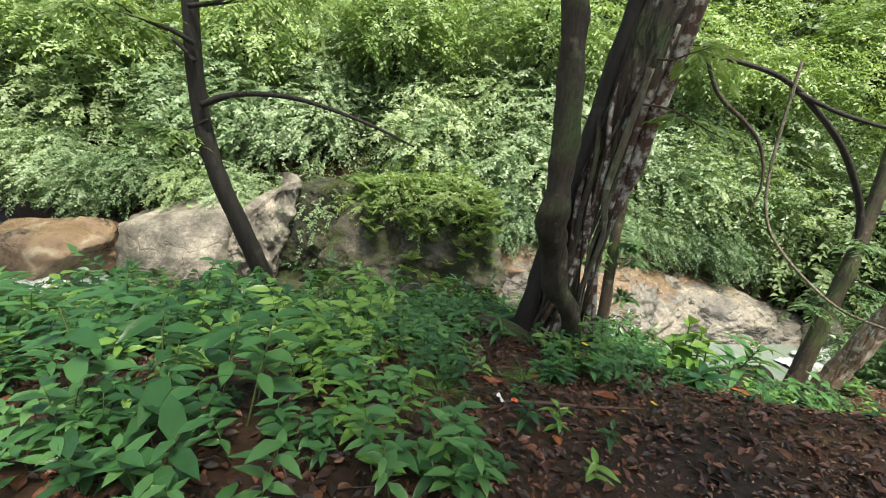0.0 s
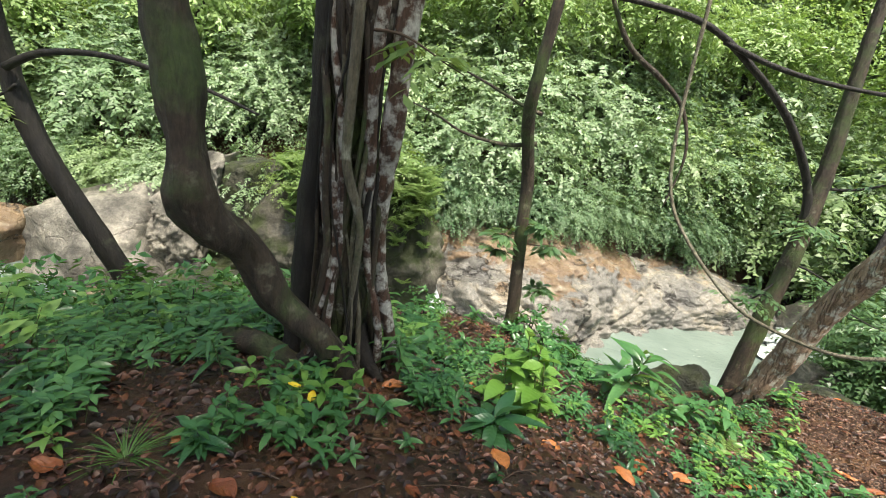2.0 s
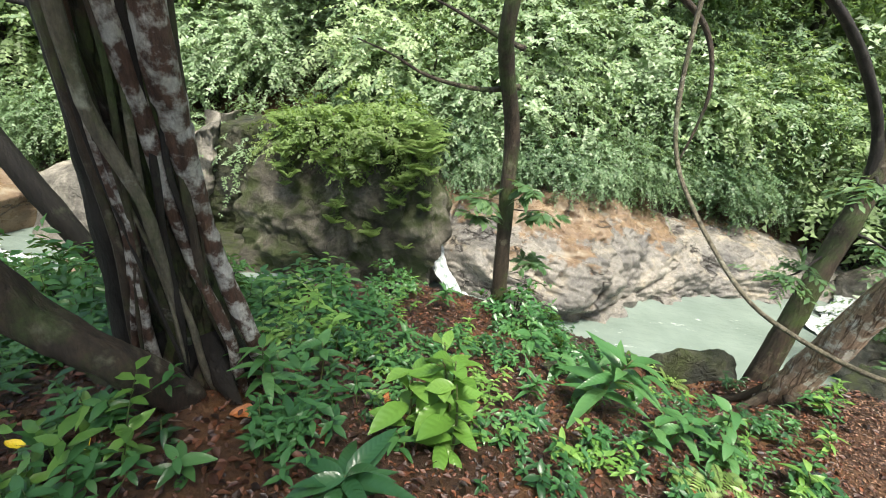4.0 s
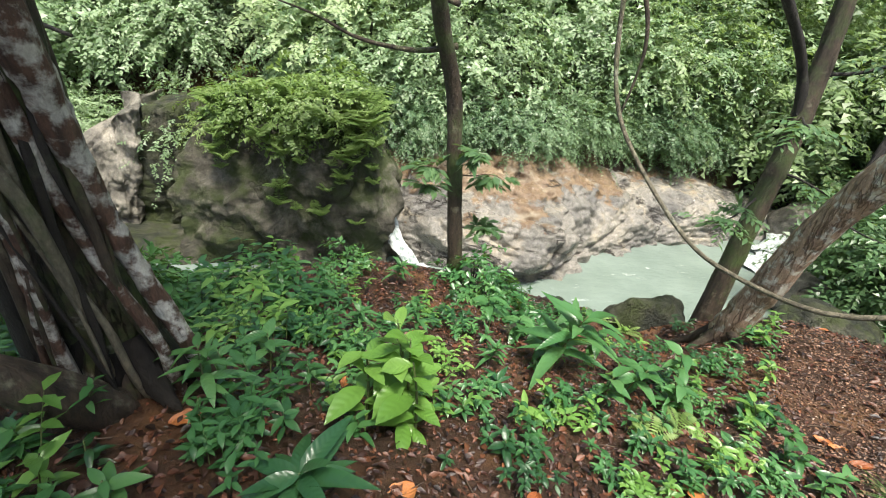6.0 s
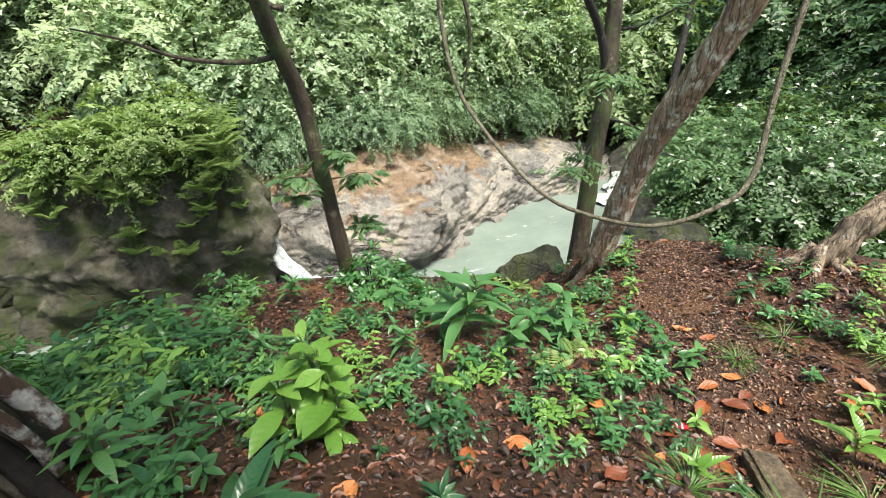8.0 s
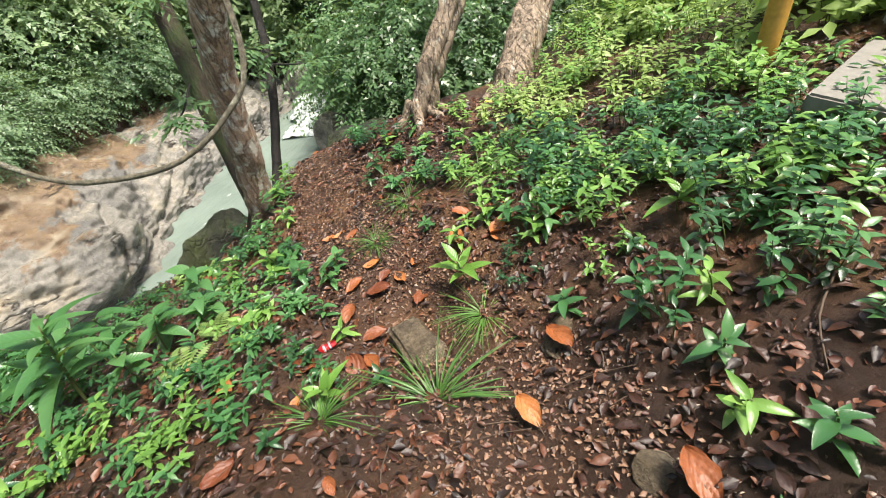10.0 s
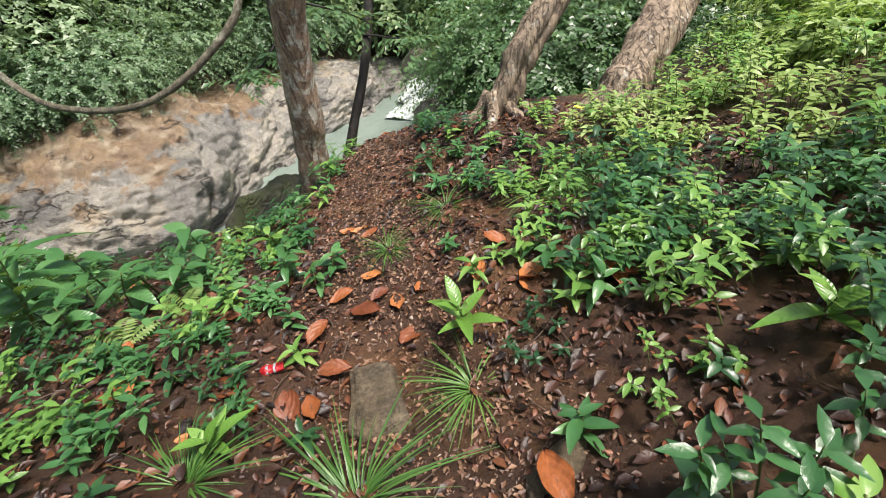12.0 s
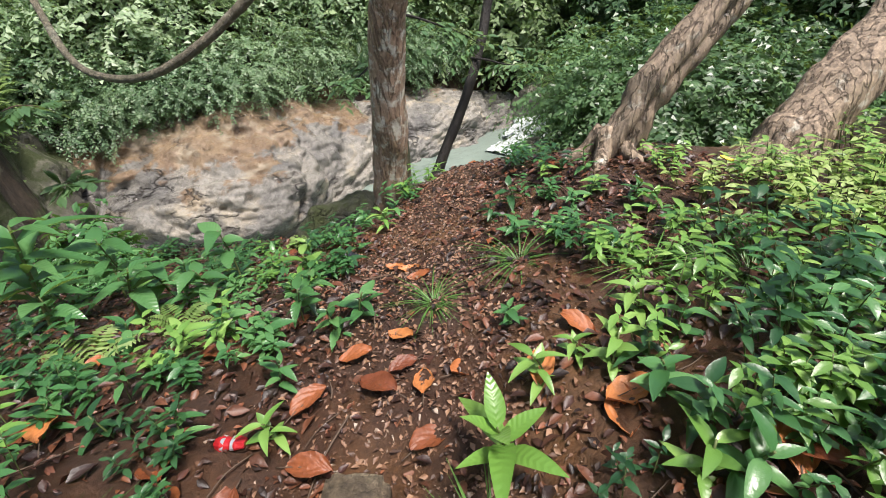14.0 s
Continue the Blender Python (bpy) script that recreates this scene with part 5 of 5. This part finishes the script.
MORE_HERBS = ((5.97, 4.89, 0.8), (6.33, 4.80, 0.8), (5.59, 4.59, 0.8), (5.88, 4.24, 0.6), (5.83, 3.86, 0.5), (5.08, 4.33, 0.7), (4.16, 6.84, 0.9), (5.43, 5.00, 0.8), (5.12, 5.45, 0.8), (8.31, 4.35, 0.8), (8.38, 4.15, 0.8), (8.34, 4.69, 0.7), (8.59, 5.24, 0.7), (8.94, 5.94, 0.7), (8.1, 7.1, 0.9), (8.5, 7.6, 0.9), (9.3, 6.4, 0.8))
prng = random.Random(77)


def trail_gap(x, y):
    """Distance from the middle of the trodden trail."""
    best = 9.0
    line = ((-4, -1.5), (0, 0), (1.8, 1.05), (2.8, 1.7), (3.8, 1.9), (4.8, 2.0), (5.6, 2.1), (6.4, 2.9), (6.8, 3.8), (7.2, 4.8), (8.0, 6.0), (8.9, 7.2))
    for (ax, ay), (bx, by) in zip(line, line[1:]):
        t = max(0, min(1, ((x - ax) * (bx - ax) + (y - ay) * (by - ay)) / ((bx - ax) ** 2 + (by - ay) ** 2)))
        best = min(best, math.hypot(x - ax - t * (bx - ax), y - ay - t * (by - ay)))
    return best


def free(x, y, gap):
    if y > float(bank_edge(x)) - 0.1 or trail_gap(x, y) < gap:
        return False
    return min(math.hypot(x - a, y - b) / r for a, b, r in ((1.65, 4.95, 0.75), (1.0, 3.9, 0.35), (8.15, 7.75, 0.4), (9.3, 5.4, 0.35), (10.5, 4.6, 0.5), (4.2, 9.3, 0.25), (6.45, 3.65, 0.35), (3.4, 4.78, 0.3))) > 1


extra_seed, extra_herb, extra_lime, extra_dark = [], [], [], []
while len(extra_seed) < 250:
    x, y = prng.uniform(-4, 9.5), prng.uniform(0.8, 9.3)
    if free(x, y, 0.5 if x > 5.5 else 1.0):
        extra_seed.append((x, y, prng.uniform(0.55, 1.1)))
while len(extra_herb) < 112:
    x, y = prng.uniform(-8, 1.4), prng.uniform(1.6, 9.3)
    if free(x, y, 2.0 - 0.45 * max(0, -x)) and not (x > -0.6 and y < 3.6):
        extra_herb.append((x, y, prng.uniform(0.7, 1.25)))
while len(extra_herb) < 154:
    x, y = prng.uniform(-3.0, 0.4), prng.uniform(1.0, 3.9)
    if free(x, y, 1.0):
        extra_herb.append((x, y, prng.uniform(0.5, 0.85)))
while len(extra_herb) < 206:
    x, y = prng.uniform(-1.2, 2.8), prng.uniform(3.3, 7.5)
    if free(x, y, 1.1) and math.hypot(x - 3.5, y - 2.7) > 1.7:
        extra_herb.append((x, y, prng.uniform(0.5, 0.85)))
while len(extra_lime) < 70:
    x, y = prng.uniform(6.6, 14), prng.uniform(-3, 5)
    if free(x, y, 0.8) and (y < 4.4 and math.hypot(x - 9.0, y - 1.2) > 0.9):
        extra_lime.append((x, y, prng.uniform(0.55, 0.95)))
while len(extra_lime) < 230:
    x, y = prng.uniform(8.3, 14), prng.uniform(-1.5, 4.4)
    if free(x, y, 0.8) and math.hypot(x - 9.0, y - 1.2) > 0.7:
        extra_lime.append((x, y, prng.uniform(0.7, 1.1)))
while len(extra_lime) < 272:
    x, y = prng.uniform(7.6, 9.2), prng.uniform(0.2, 3.6)
    if free(x, y, 1.2):
        extra_lime.append((x, y, prng.uniform(0.5, 0.85)))
while len(extra_dark) < 58:
    x, y = prng.uniform(1.8, 8.0), prng.uniform(4.8, 9.4)
    if free(x, y, 0.7):
        extra_dark.append((x, y, prng.uniform(0.35, 0.6)))
spread_copies(seedlings, on_ground(SEEDLINGS + MORE_SEEDLINGS + tuple(extra_seed)))
herbs = [herb_clump(60 + k, m, "low thicket of glossy green herbs on the bank") for k, m in enumerate((HERB, HERB_DARK, HERB, HERB_LIME, HERB))]
spread_copies(herbs, on_ground(tuple((x, y, s * (0.62 if x > 3.9 else 1.0)) for x, y, s in HERB_SPOTS + MORE_HERBS) + tuple(extra_herb) + tuple(extra_dark)))
limes = [herb_clump(70 + k, m, "sunlit yellow-green herbs covering the slope", 81, 0.36, 0.32, 0.105, 0.40, "slope_herb", "herbs on the sunlit slope") for k, m in enumerate((HERB_LIME, HERB, HERB_DARK))]
slope_spots = tuple((x, y, s * 0.85) for x, y, s in LIME_SPOTS) + tuple(extra_lime)
spread_copies(limes, on_ground(tuple(p for p in slope_spots if p[0] < 9.0)))
# Beyond x = 9 the herbs get leaf colours with the sun painted in.
sunny = [herb_clump(75 + k, m, "sunlit yellow-green herbs covering the slope", 81, 0.36, 0.32, 0.105, 0.40, "slope_herb", "herbs on the sunlit slope") for k, m in enumerate((PAINTED_SUN_LEAF, HERB_LIME))]
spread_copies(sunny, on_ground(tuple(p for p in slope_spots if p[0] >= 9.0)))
spread_copies([grass_tuft(k) for k in range(2)], on_ground(((6.06, 3.17, 1.3), (6.82, 3.22, 0.9), (8.29, 3.96, 0.9), (8.51, 3.80, 0.9), (8.57, 3.62, 0.9), (7.28, 4.6, 0.7), (7.92, 4.62, 0.9), (5.58, 3.64, 0.9), (0.22, 2.62, 0.9), (0.91, 3.12, 0.7))))
low_ferns = [make_fern(9, 7, 0.5)]
low_ferns[0]["label"] = "small pale fern among the leaf litter"
low_ferns[0]["group"] = "ferns on the near bank"
spread_copies(low_ferns, on_ground(((5.49, 5.10, 0.7), (7.2, 8.75, 0.9), (7.0, 8.9, 0.8), (5.9, 5.3, 0.6))))


# ---- leaf litter ----
def litter(name, label, count, material, sizes, width, zone, gap, seed, curl=0.3):
    rng = np.random.RandomState(seed)
    place, way, up, size = [], [], [], []
    while len(place) < count:
        x, y = rng.uniform(zone[0], zone[1]), rng.uniform(zone[2], zone[3])
        if y > float(bank_edge(x)) + 0.3 or (gap and trail_gap(x, y) < gap and rng.uniform() < 0.75):
            continue
        a = rng.uniform(0, 6.28)
        place.append((x, y, rough_ground(x, y) + rng.uniform(0.004, 0.03)))
        way.append((math.cos(a), math.sin(a), rng.normal(-0.1, 0.22)))
        up.append((rng.normal(0, 0.35), rng.normal(0, 0.35), 1.0)), size.append(sizes[0] + (sizes[1] - sizes[0]) * rng.uniform() ** 1.6)
    v, f = scatter_leaves(leaf_shape(1.0, width, 3, curl, 0.2, 0.35), np.array(place), np.array(way), np.array(up), np.array(size))
    return tagged(mesh_object(name, v, f, material), label, "leaf litter", kind="stuff")


litter("leaf_litter", "wet brown fallen leaves carpeting the soil", 38000, LITTER, (0.03, 0.10), 0.52, (-3, 10, 0.8, 9.6), 0.35, 5)
litter("leaf_litter", "small reddish fallen leaves along the bank", 9000, REDLITTER, (0.02, 0.06), 0.5, (0, 10, 1.0, 9.3), 0.25, 6)


def trail_chips(count):
    rng = np.random.RandomState(18)
    place, way, up, size = [], [], [], []
    while len(place) < count:
        x, y = rng.uniform(-1, 9.3), rng.uniform(0.2, 7.6)
        if trail_gap(x, y) > 0.35 + abs(rng.normal(0, 0.25)) or y > float(bank_edge(x)):
            continue
        a = rng.uniform(0, 6.28)
        place.append((x, y, rough_ground(x, y) + rng.uniform(0.002, 0.012)))
        way.append((math.cos(a), math.sin(a), rng.normal(0, 0.2)))
        up.append((rng.normal(0, 0.4), rng.normal(0, 0.4), 1.0)), size.append(rng.uniform(0.012, 0.045))
    v, f = scatter_leaves(leaf_shape(1.0, 0.62, 2, 0.3, 0.15), np.array(place), np.array(way), np.array(up), np.array(size))
    tagged(mesh_object("trail_litter", v, f, CHIPS), "small brown leaf chips trodden into the trail", "leaf litter", kind="stuff")


trail_chips(16000)


def grit(count):
    rng = np.random.RandomState(8)
    verts, faces = [], []
    while len(faces) < count * 4:
        x, y = rng.uniform(-1, 9.2), rng.uniform(0.2, 7.6)
        if trail_gap(x, y) > 0.55 + rng.uniform(0, 0.4) or y > float(bank_edge(x)):
            continue
        s, z, k = rng.uniform(0.004, 0.016), rough_ground(x, y), len(verts)
        verts += [(x + rng.normal(0, s), y + rng.normal(0, s), z - s * 0.4) for _ in range(3)] + [(x, y, z + s)]
        faces += [(k, k + 1, k + 3), (k + 1, k + 2, k + 3), (k + 2, k, k + 3), (k, k + 2, k + 1)]
    tagged(mesh_object("grit", verts, faces, PEBBLES), "pale grit and small stones on the trodden trail", "gravel", kind="stuff")


grit(5000)


def twigs(count):
    rng = random.Random(12)
    verts, faces = [], []
    while count:
        x, y = rng.uniform(-1, 9), rng.uniform(1, 8.5)
        if y > float(bank_edge(x)):
            continue
        count -= 1
        a, ln, r = rng.uniform(0, 6.28), rng.uniform(0.1, 0.5), rng.uniform(0.002, 0.006)
        pts = []
        for t in (0, 0.5, 1):
            px, py = x + math.cos(a + 0.3 * t) * ln * t, y + math.sin(a + 0.3 * t) * ln * t
            pts.append((px, py, rough_ground(px, py) + 0.015 + rng.uniform(0, 0.02)))
        sv, sf = tube_data(pts, [r, r * 0.9, r * 0.5], 5, 0.1)
        faces += [tuple(i + len(verts) for i in q) for q in sf]
        verts += sv
    tagged(mesh_object("twigs", verts, faces, TWIG), "thin dead twigs lying on the forest floor", "twigs", kind="stuff")


twigs(220)


def big_leaf(seed, length=0.2, material=None, label="large curled orange-brown fallen leaf with ribbed veins", group="large fallen leaves"):
    """A big ribbed dead leaf: a curled blade with raised veins and a stalk."""
    rng = random.Random(seed)
    verts, faces, n, m = [], [], 12, 8
    for i in range(n + 1):
        t = i / n
        w = length * 0.29 * math.sin(math.pi * min(1, t * 0.95 + 0.04)) ** 0.7
        for j in range(-m, m + 1):
            u = j / m
            rib = 0.010 * length / 0.2 * abs(math.sin(9 * math.pi * (t - 0.22 * abs(u)) + seed))
            z = 0.012 + 0.16 * length * u * u * (0.6 + 0.7 * rng.random() * 0.15) + 0.12 * length * math.sin(t * 3 + seed) + rib
            verts.append((w * u * (1 + 0.05 * math.sin(13 * t + j)), length * t, z))
    k = 2 * m + 1
    faces = [(i * k + j, i * k + j + 1, (i + 1) * k + j + 1, (i + 1) * k + j) for i in range(n) for j in range(k - 1)]
    ob = thing("fallen_leaf", label, "fallen leaf", group)
    mesh_object("blade", verts, faces, material or BIGDEAD, ob)
    tube("stalk", [(0, -0.05 * length / 0.2, 0.01), (0, 0.3 * length, 0.014 + 0.12 * length * math.sin(0.9 + seed)), (0, 0.9 * length, 0.012 + 0.12 * length * math.sin(2.7 + seed))], [0.003, 0.003, 0.0015], TWIG, ob, 5, 0.0)
    return ob


DEAD = ((6.37, 4.22, 1), (6.84, 4.11, 1.1), (6.94, 4.03, 0.9), (7.11, 4.06, 1.2), (7.01, 4.24, 0.8), (6.11, 3.95, 1.2), (5.90, 4.04, 1.2), (5.42, 4.46, 1), (6.30, 4.0, 1.0), (6.78, 3.82, 1), (7.43, 4.97, 0.8), (7.30, 5.24, 0.8), (7.44, 3.79, 1),
        (7.64, 3.91, 0.9), (7.92, 5.00, 0.7), (7.64, 3.41, 1), (6.17, 4.74, 0.8), (5.55, 5.11, 0.8), (7.66, 2.85, 1.2), (7.54, 3.47, 1.1))
MORE_DEAD = ((5.86, 1.77, 1.1), (4.75, 4.20, 1), (5.01, 3.78, 0.9), (5.90, 4.20, 0.6), (3.59, 4.25, 1.2), (6.83, 4.42, 0.9), (7.05, 4.38, 0.8), (7.35, 5.26, 0.7), (2.28, 4.58, 1), (2.62, 4.68, 0.8), (5.09, 8.01, 0.9), (4.85, 6.16, 0.7), (4.24, 4.11, 0.9),
             (1.58, 2.91, 0.9), (1.06, 3.42, 0.8), (0.56, 2.98, 0.8), (6.05, 2.5, 1), (6.58, 2.50, 1.1), (6.13, 3.7, 0.9), (5.94, 3.9, 1), (7.60, 2.90, 1), (5.50, 4.39, 1))
wild = []
while len(wild) < 36:
    x, y = prng.uniform(0.3, 9.5), prng.uniform(1.5, 8.5)
    if free(x, y, 0.3):
        wild.append((x, y, prng.uniform(0.45, 0.9)))
spread_copies([big_leaf(k) for k in range(4)], on_ground(DEAD + MORE_DEAD + tuple(wild), -0.008))
yl = [big_leaf(11, 0.09, YELLOWLEAF, "bright yellow fallen leaf caught in the undergrowth", "yellow fallen leaves")]
spread_copies(yl, [(x, y, rough_ground(x, y) + h, s, a) for x, y, h, s, a in ((1.69, 3.59, 0.06, 1.1, 40), (1.62, 3.75, 0.30, 0.9, 100), (1.65, 3.91, 0.05, 1.2, 10), (1.9, 2.9, 0.02, 0.7, 70), (3.1, 2.75, 0.02, 0.7, 160), (1.55, 2.75, 0.02, 0.6, 200), (9.3, 4.25, 0.25, 0.9, 30))])
pale_leaf = big_leaf(13, 0.15, HERB_LIME, "pale yellow-green leaf lying on bare earth", "")
pale_leaf.matrix_basis = pose(5.32, 2.92, rough_ground(5.32, 2.92) + 0.01, 0, 0, 60)

# ---- stones and litter on the trail ----
def block_stone(name, at, size, turn, label):
    """A roughly squared block with worn edges."""
    bm = bmesh.new()
    bmesh.ops.create_cube(bm, size=1.0)
    bmesh.ops.scale(bm, vec=size, verts=bm.verts)
    bmesh.ops.bevel(bm, geom=bm.edges[:], offset=0.03, segments=3, affect="EDGES")
    bmesh.ops.subdivide_edges(bm, edges=bm.edges[:], cuts=4, use_grid_fill=True)
    for p in bm.verts:
        p.co *= 1 + wobble(p.co, 6.0, 0.10)
        p.co.x *= 1 - 0.5 * p.co.y
    me = bpy.data.meshes.new(name)
    bm.to_mesh(me)
    bm.free()
    me.materials.append(STONE)
    me.polygons.foreach_set("use_smooth", [True] * len(me.polygons))
    ob = new(name, me)
    ob.matrix_basis = pose(*at, -8, 3, turn)
    return tagged(ob, label, "rock")


block_stone("step_stone", (6.44, 3.6, rough_ground(6.44, 3.6) + 0.03), (0.27, 0.44, 0.24), -28, "worn buff stone block set across the trail")
boulder("flat_stone", (5.95, 1.93, rough_ground(5.95, 1.93) - 0.01), (0.13, 0.11, 0.05), STONE, "flat buff stone lying on the leaf litter", 22, 60, cuts=6, rough=0.06, flat=0.5)
boulder("trail_stone", (6.75, 2.6, rough_ground(6.75, 2.6) - 0.03), (0.24, 0.15, 0.06), STONE, "half-buried grey stone beside the trail", 23, 10)
boulder("mossy_stone", (5.07, 7.2, rough_ground(5.07, 7.2) - 0.02), (0.5, 0.3, 0.12), ROCK_DARK, "flat moss-covered stone among the plants", 24, 0, flat=0.5)

RED = plain("red_foil", (0.45, 0.02, 0.025), 0.3, 0.3)
SILVER = plain("silver_foil", (0.65, 0.66, 0.68), 0.3, 0.7)


def crushed_can(at, turn):
    """A crumpled drinks can on its side with a pale printed band."""
    ob = thing("crushed_can", "crushed red and silver drinks can on the ground", "can")
    ob.matrix_basis = pose(*at, 0, 0, turn)
    v, f = tube_data([(-0.065, 0, 0.02), (-0.03, 0, 0.024), (0, 0, 0.02), (0.035, 0, 0.024), (0.065, 0, 0.02)], [0.024, 0.033, 0.027, 0.033, 0.022], 14, 0.25, 0.08)
    mesh_object("body", [(p[0], p[1], 0.02 + (p[2] - 0.02) * 0.7) for p in v], f, RED, ob, smooth=False)
    for k, x in enumerate((-0.025, 0.02)):
        v, f = tube_data([(x, 0, 0.021), (x + 0.016, 0, 0.022)], [0.0325, 0.0325], 14, 0.2, 0.08)
        mesh_object("printed_band", [(p[0], p[1], 0.022 + (p[2] - 0.022) * 0.72) for p in v], f, SILVER, ob, "pale printed band", smooth=False)
    v, f = tube_data([(0.064, 0, 0.02), (0.072, 0, 0.02)], [0.022, 0.018], 14, 0.1)
    mesh_object("lid", v, f, SILVER, ob, "silver lid")


crushed_can((6.12, 4.18, rough_ground(6.12, 4.18) + 0.004), 150)


def wrapper(at, turn, size, material, label):
    verts, faces, n = [], [], 8
    for i in range(n + 1):
        for j in range(n + 1):
            x, y = (i / n - 0.5) * size[0], (j / n - 0.5) * size[1]
            verts.append((x, y, 0.012 + abs(wobble((x * 30, y * 30, turn), 0.5, 0.03))))
    faces = [(i * (n + 1) + j, (i + 1) * (n + 1) + j, (i + 1) * (n + 1) + j + 1, i * (n + 1) + j + 1) for i in range(n) for j in range(n)]
    ob = mesh_object("wrapper", verts, faces, material, None, smooth=False)
    ob.matrix_basis = pose(*at, 0, 0, turn)
    tagged(ob, label, "wrapper")


wrapper((5.77, 1.48, rough_ground(5.77, 1.48)), 30, (0.12, 0.07), RED, "crumpled red wrapper on the leaf litter")
wrapper((0.74, 2.62, rough_ground(0.74, 2.62) + 0.02), 80, (0.035, 0.05), plain("orange_plastic", (0.6, 0.13, 0.05), 0.4), "small orange plastic scrap beside a stick")
wrapper((0.64, 2.62, rough_ground(0.64, 2.62) + 0.02), 20, (0.03, 0.08), plain("white_plastic", (0.7, 0.68, 0.66), 0.4), "curled white plastic scrap on the soil")
wrapper((7.07, 5.75, rough_ground(7.07, 5.75) + 0.05), 20, (0.12, 0.12), plain("black_plastic", (0.012, 0.013, 0.018), 0.4), "crumpled black plastic bag in the herbs")
stick = thing("stick", "long dead stick lying across the trail edge", "stick")
tube("wood", [(x, y, rough_ground(x, y) + 0.02) for x, y in ((0.7, 2.62), (1.0, 2.7), (1.3, 2.75), (1.7, 2.8))], [0.012, 0.014, 0.013, 0.009], TWIG, stick, 8)


def paving():
    """Pale slab path seen at the top of the slope."""
    ob = thing("pavement", "pale weathered concrete path at the top of the slope", "path", kind="structure")
    conc = plain("weathered_concrete", (0.20, 0.19, 0.165), 0.9)
    for k in range(7):
        x, y = 8.6 + 1.15 * k, 1.0 - 0.42 * k
        z = rough_ground(x, y) - 0.03
        bm = bmesh.new()
        bmesh.ops.create_cube(bm, size=1.0)
        bmesh.ops.scale(bm, vec=(1.12, 0.95, 0.12), verts=bm.verts)
        bmesh.ops.bevel(bm, geom=bm.edges[:], offset=0.015, segments=2, affect="EDGES")
        me = bpy.data.meshes.new("slab")
        bm.to_mesh(me)
        bm.free()
        me.materials.append(conc)
        s = new("slab", me)
        s.parent = ob
        s.matrix_basis = pose(x, y, z, 4, 3, -20)


paving()
post = thing("yellow_post", "leaning ochre-yellow wooden post beside the path", "post")
tube("shaft", [(9.55, 1.85, float(ground(9.55, 1.85)) - 0.3), (9.7, 1.8, 0.1), (9.95, 1.7, 0.9), (10.2, 1.6, 1.7)], [0.085, 0.08, 0.075, 0.07], plain("ochre_paint", (0.5, 0.27, 0.05), 0.6), post, 14, 0.03)
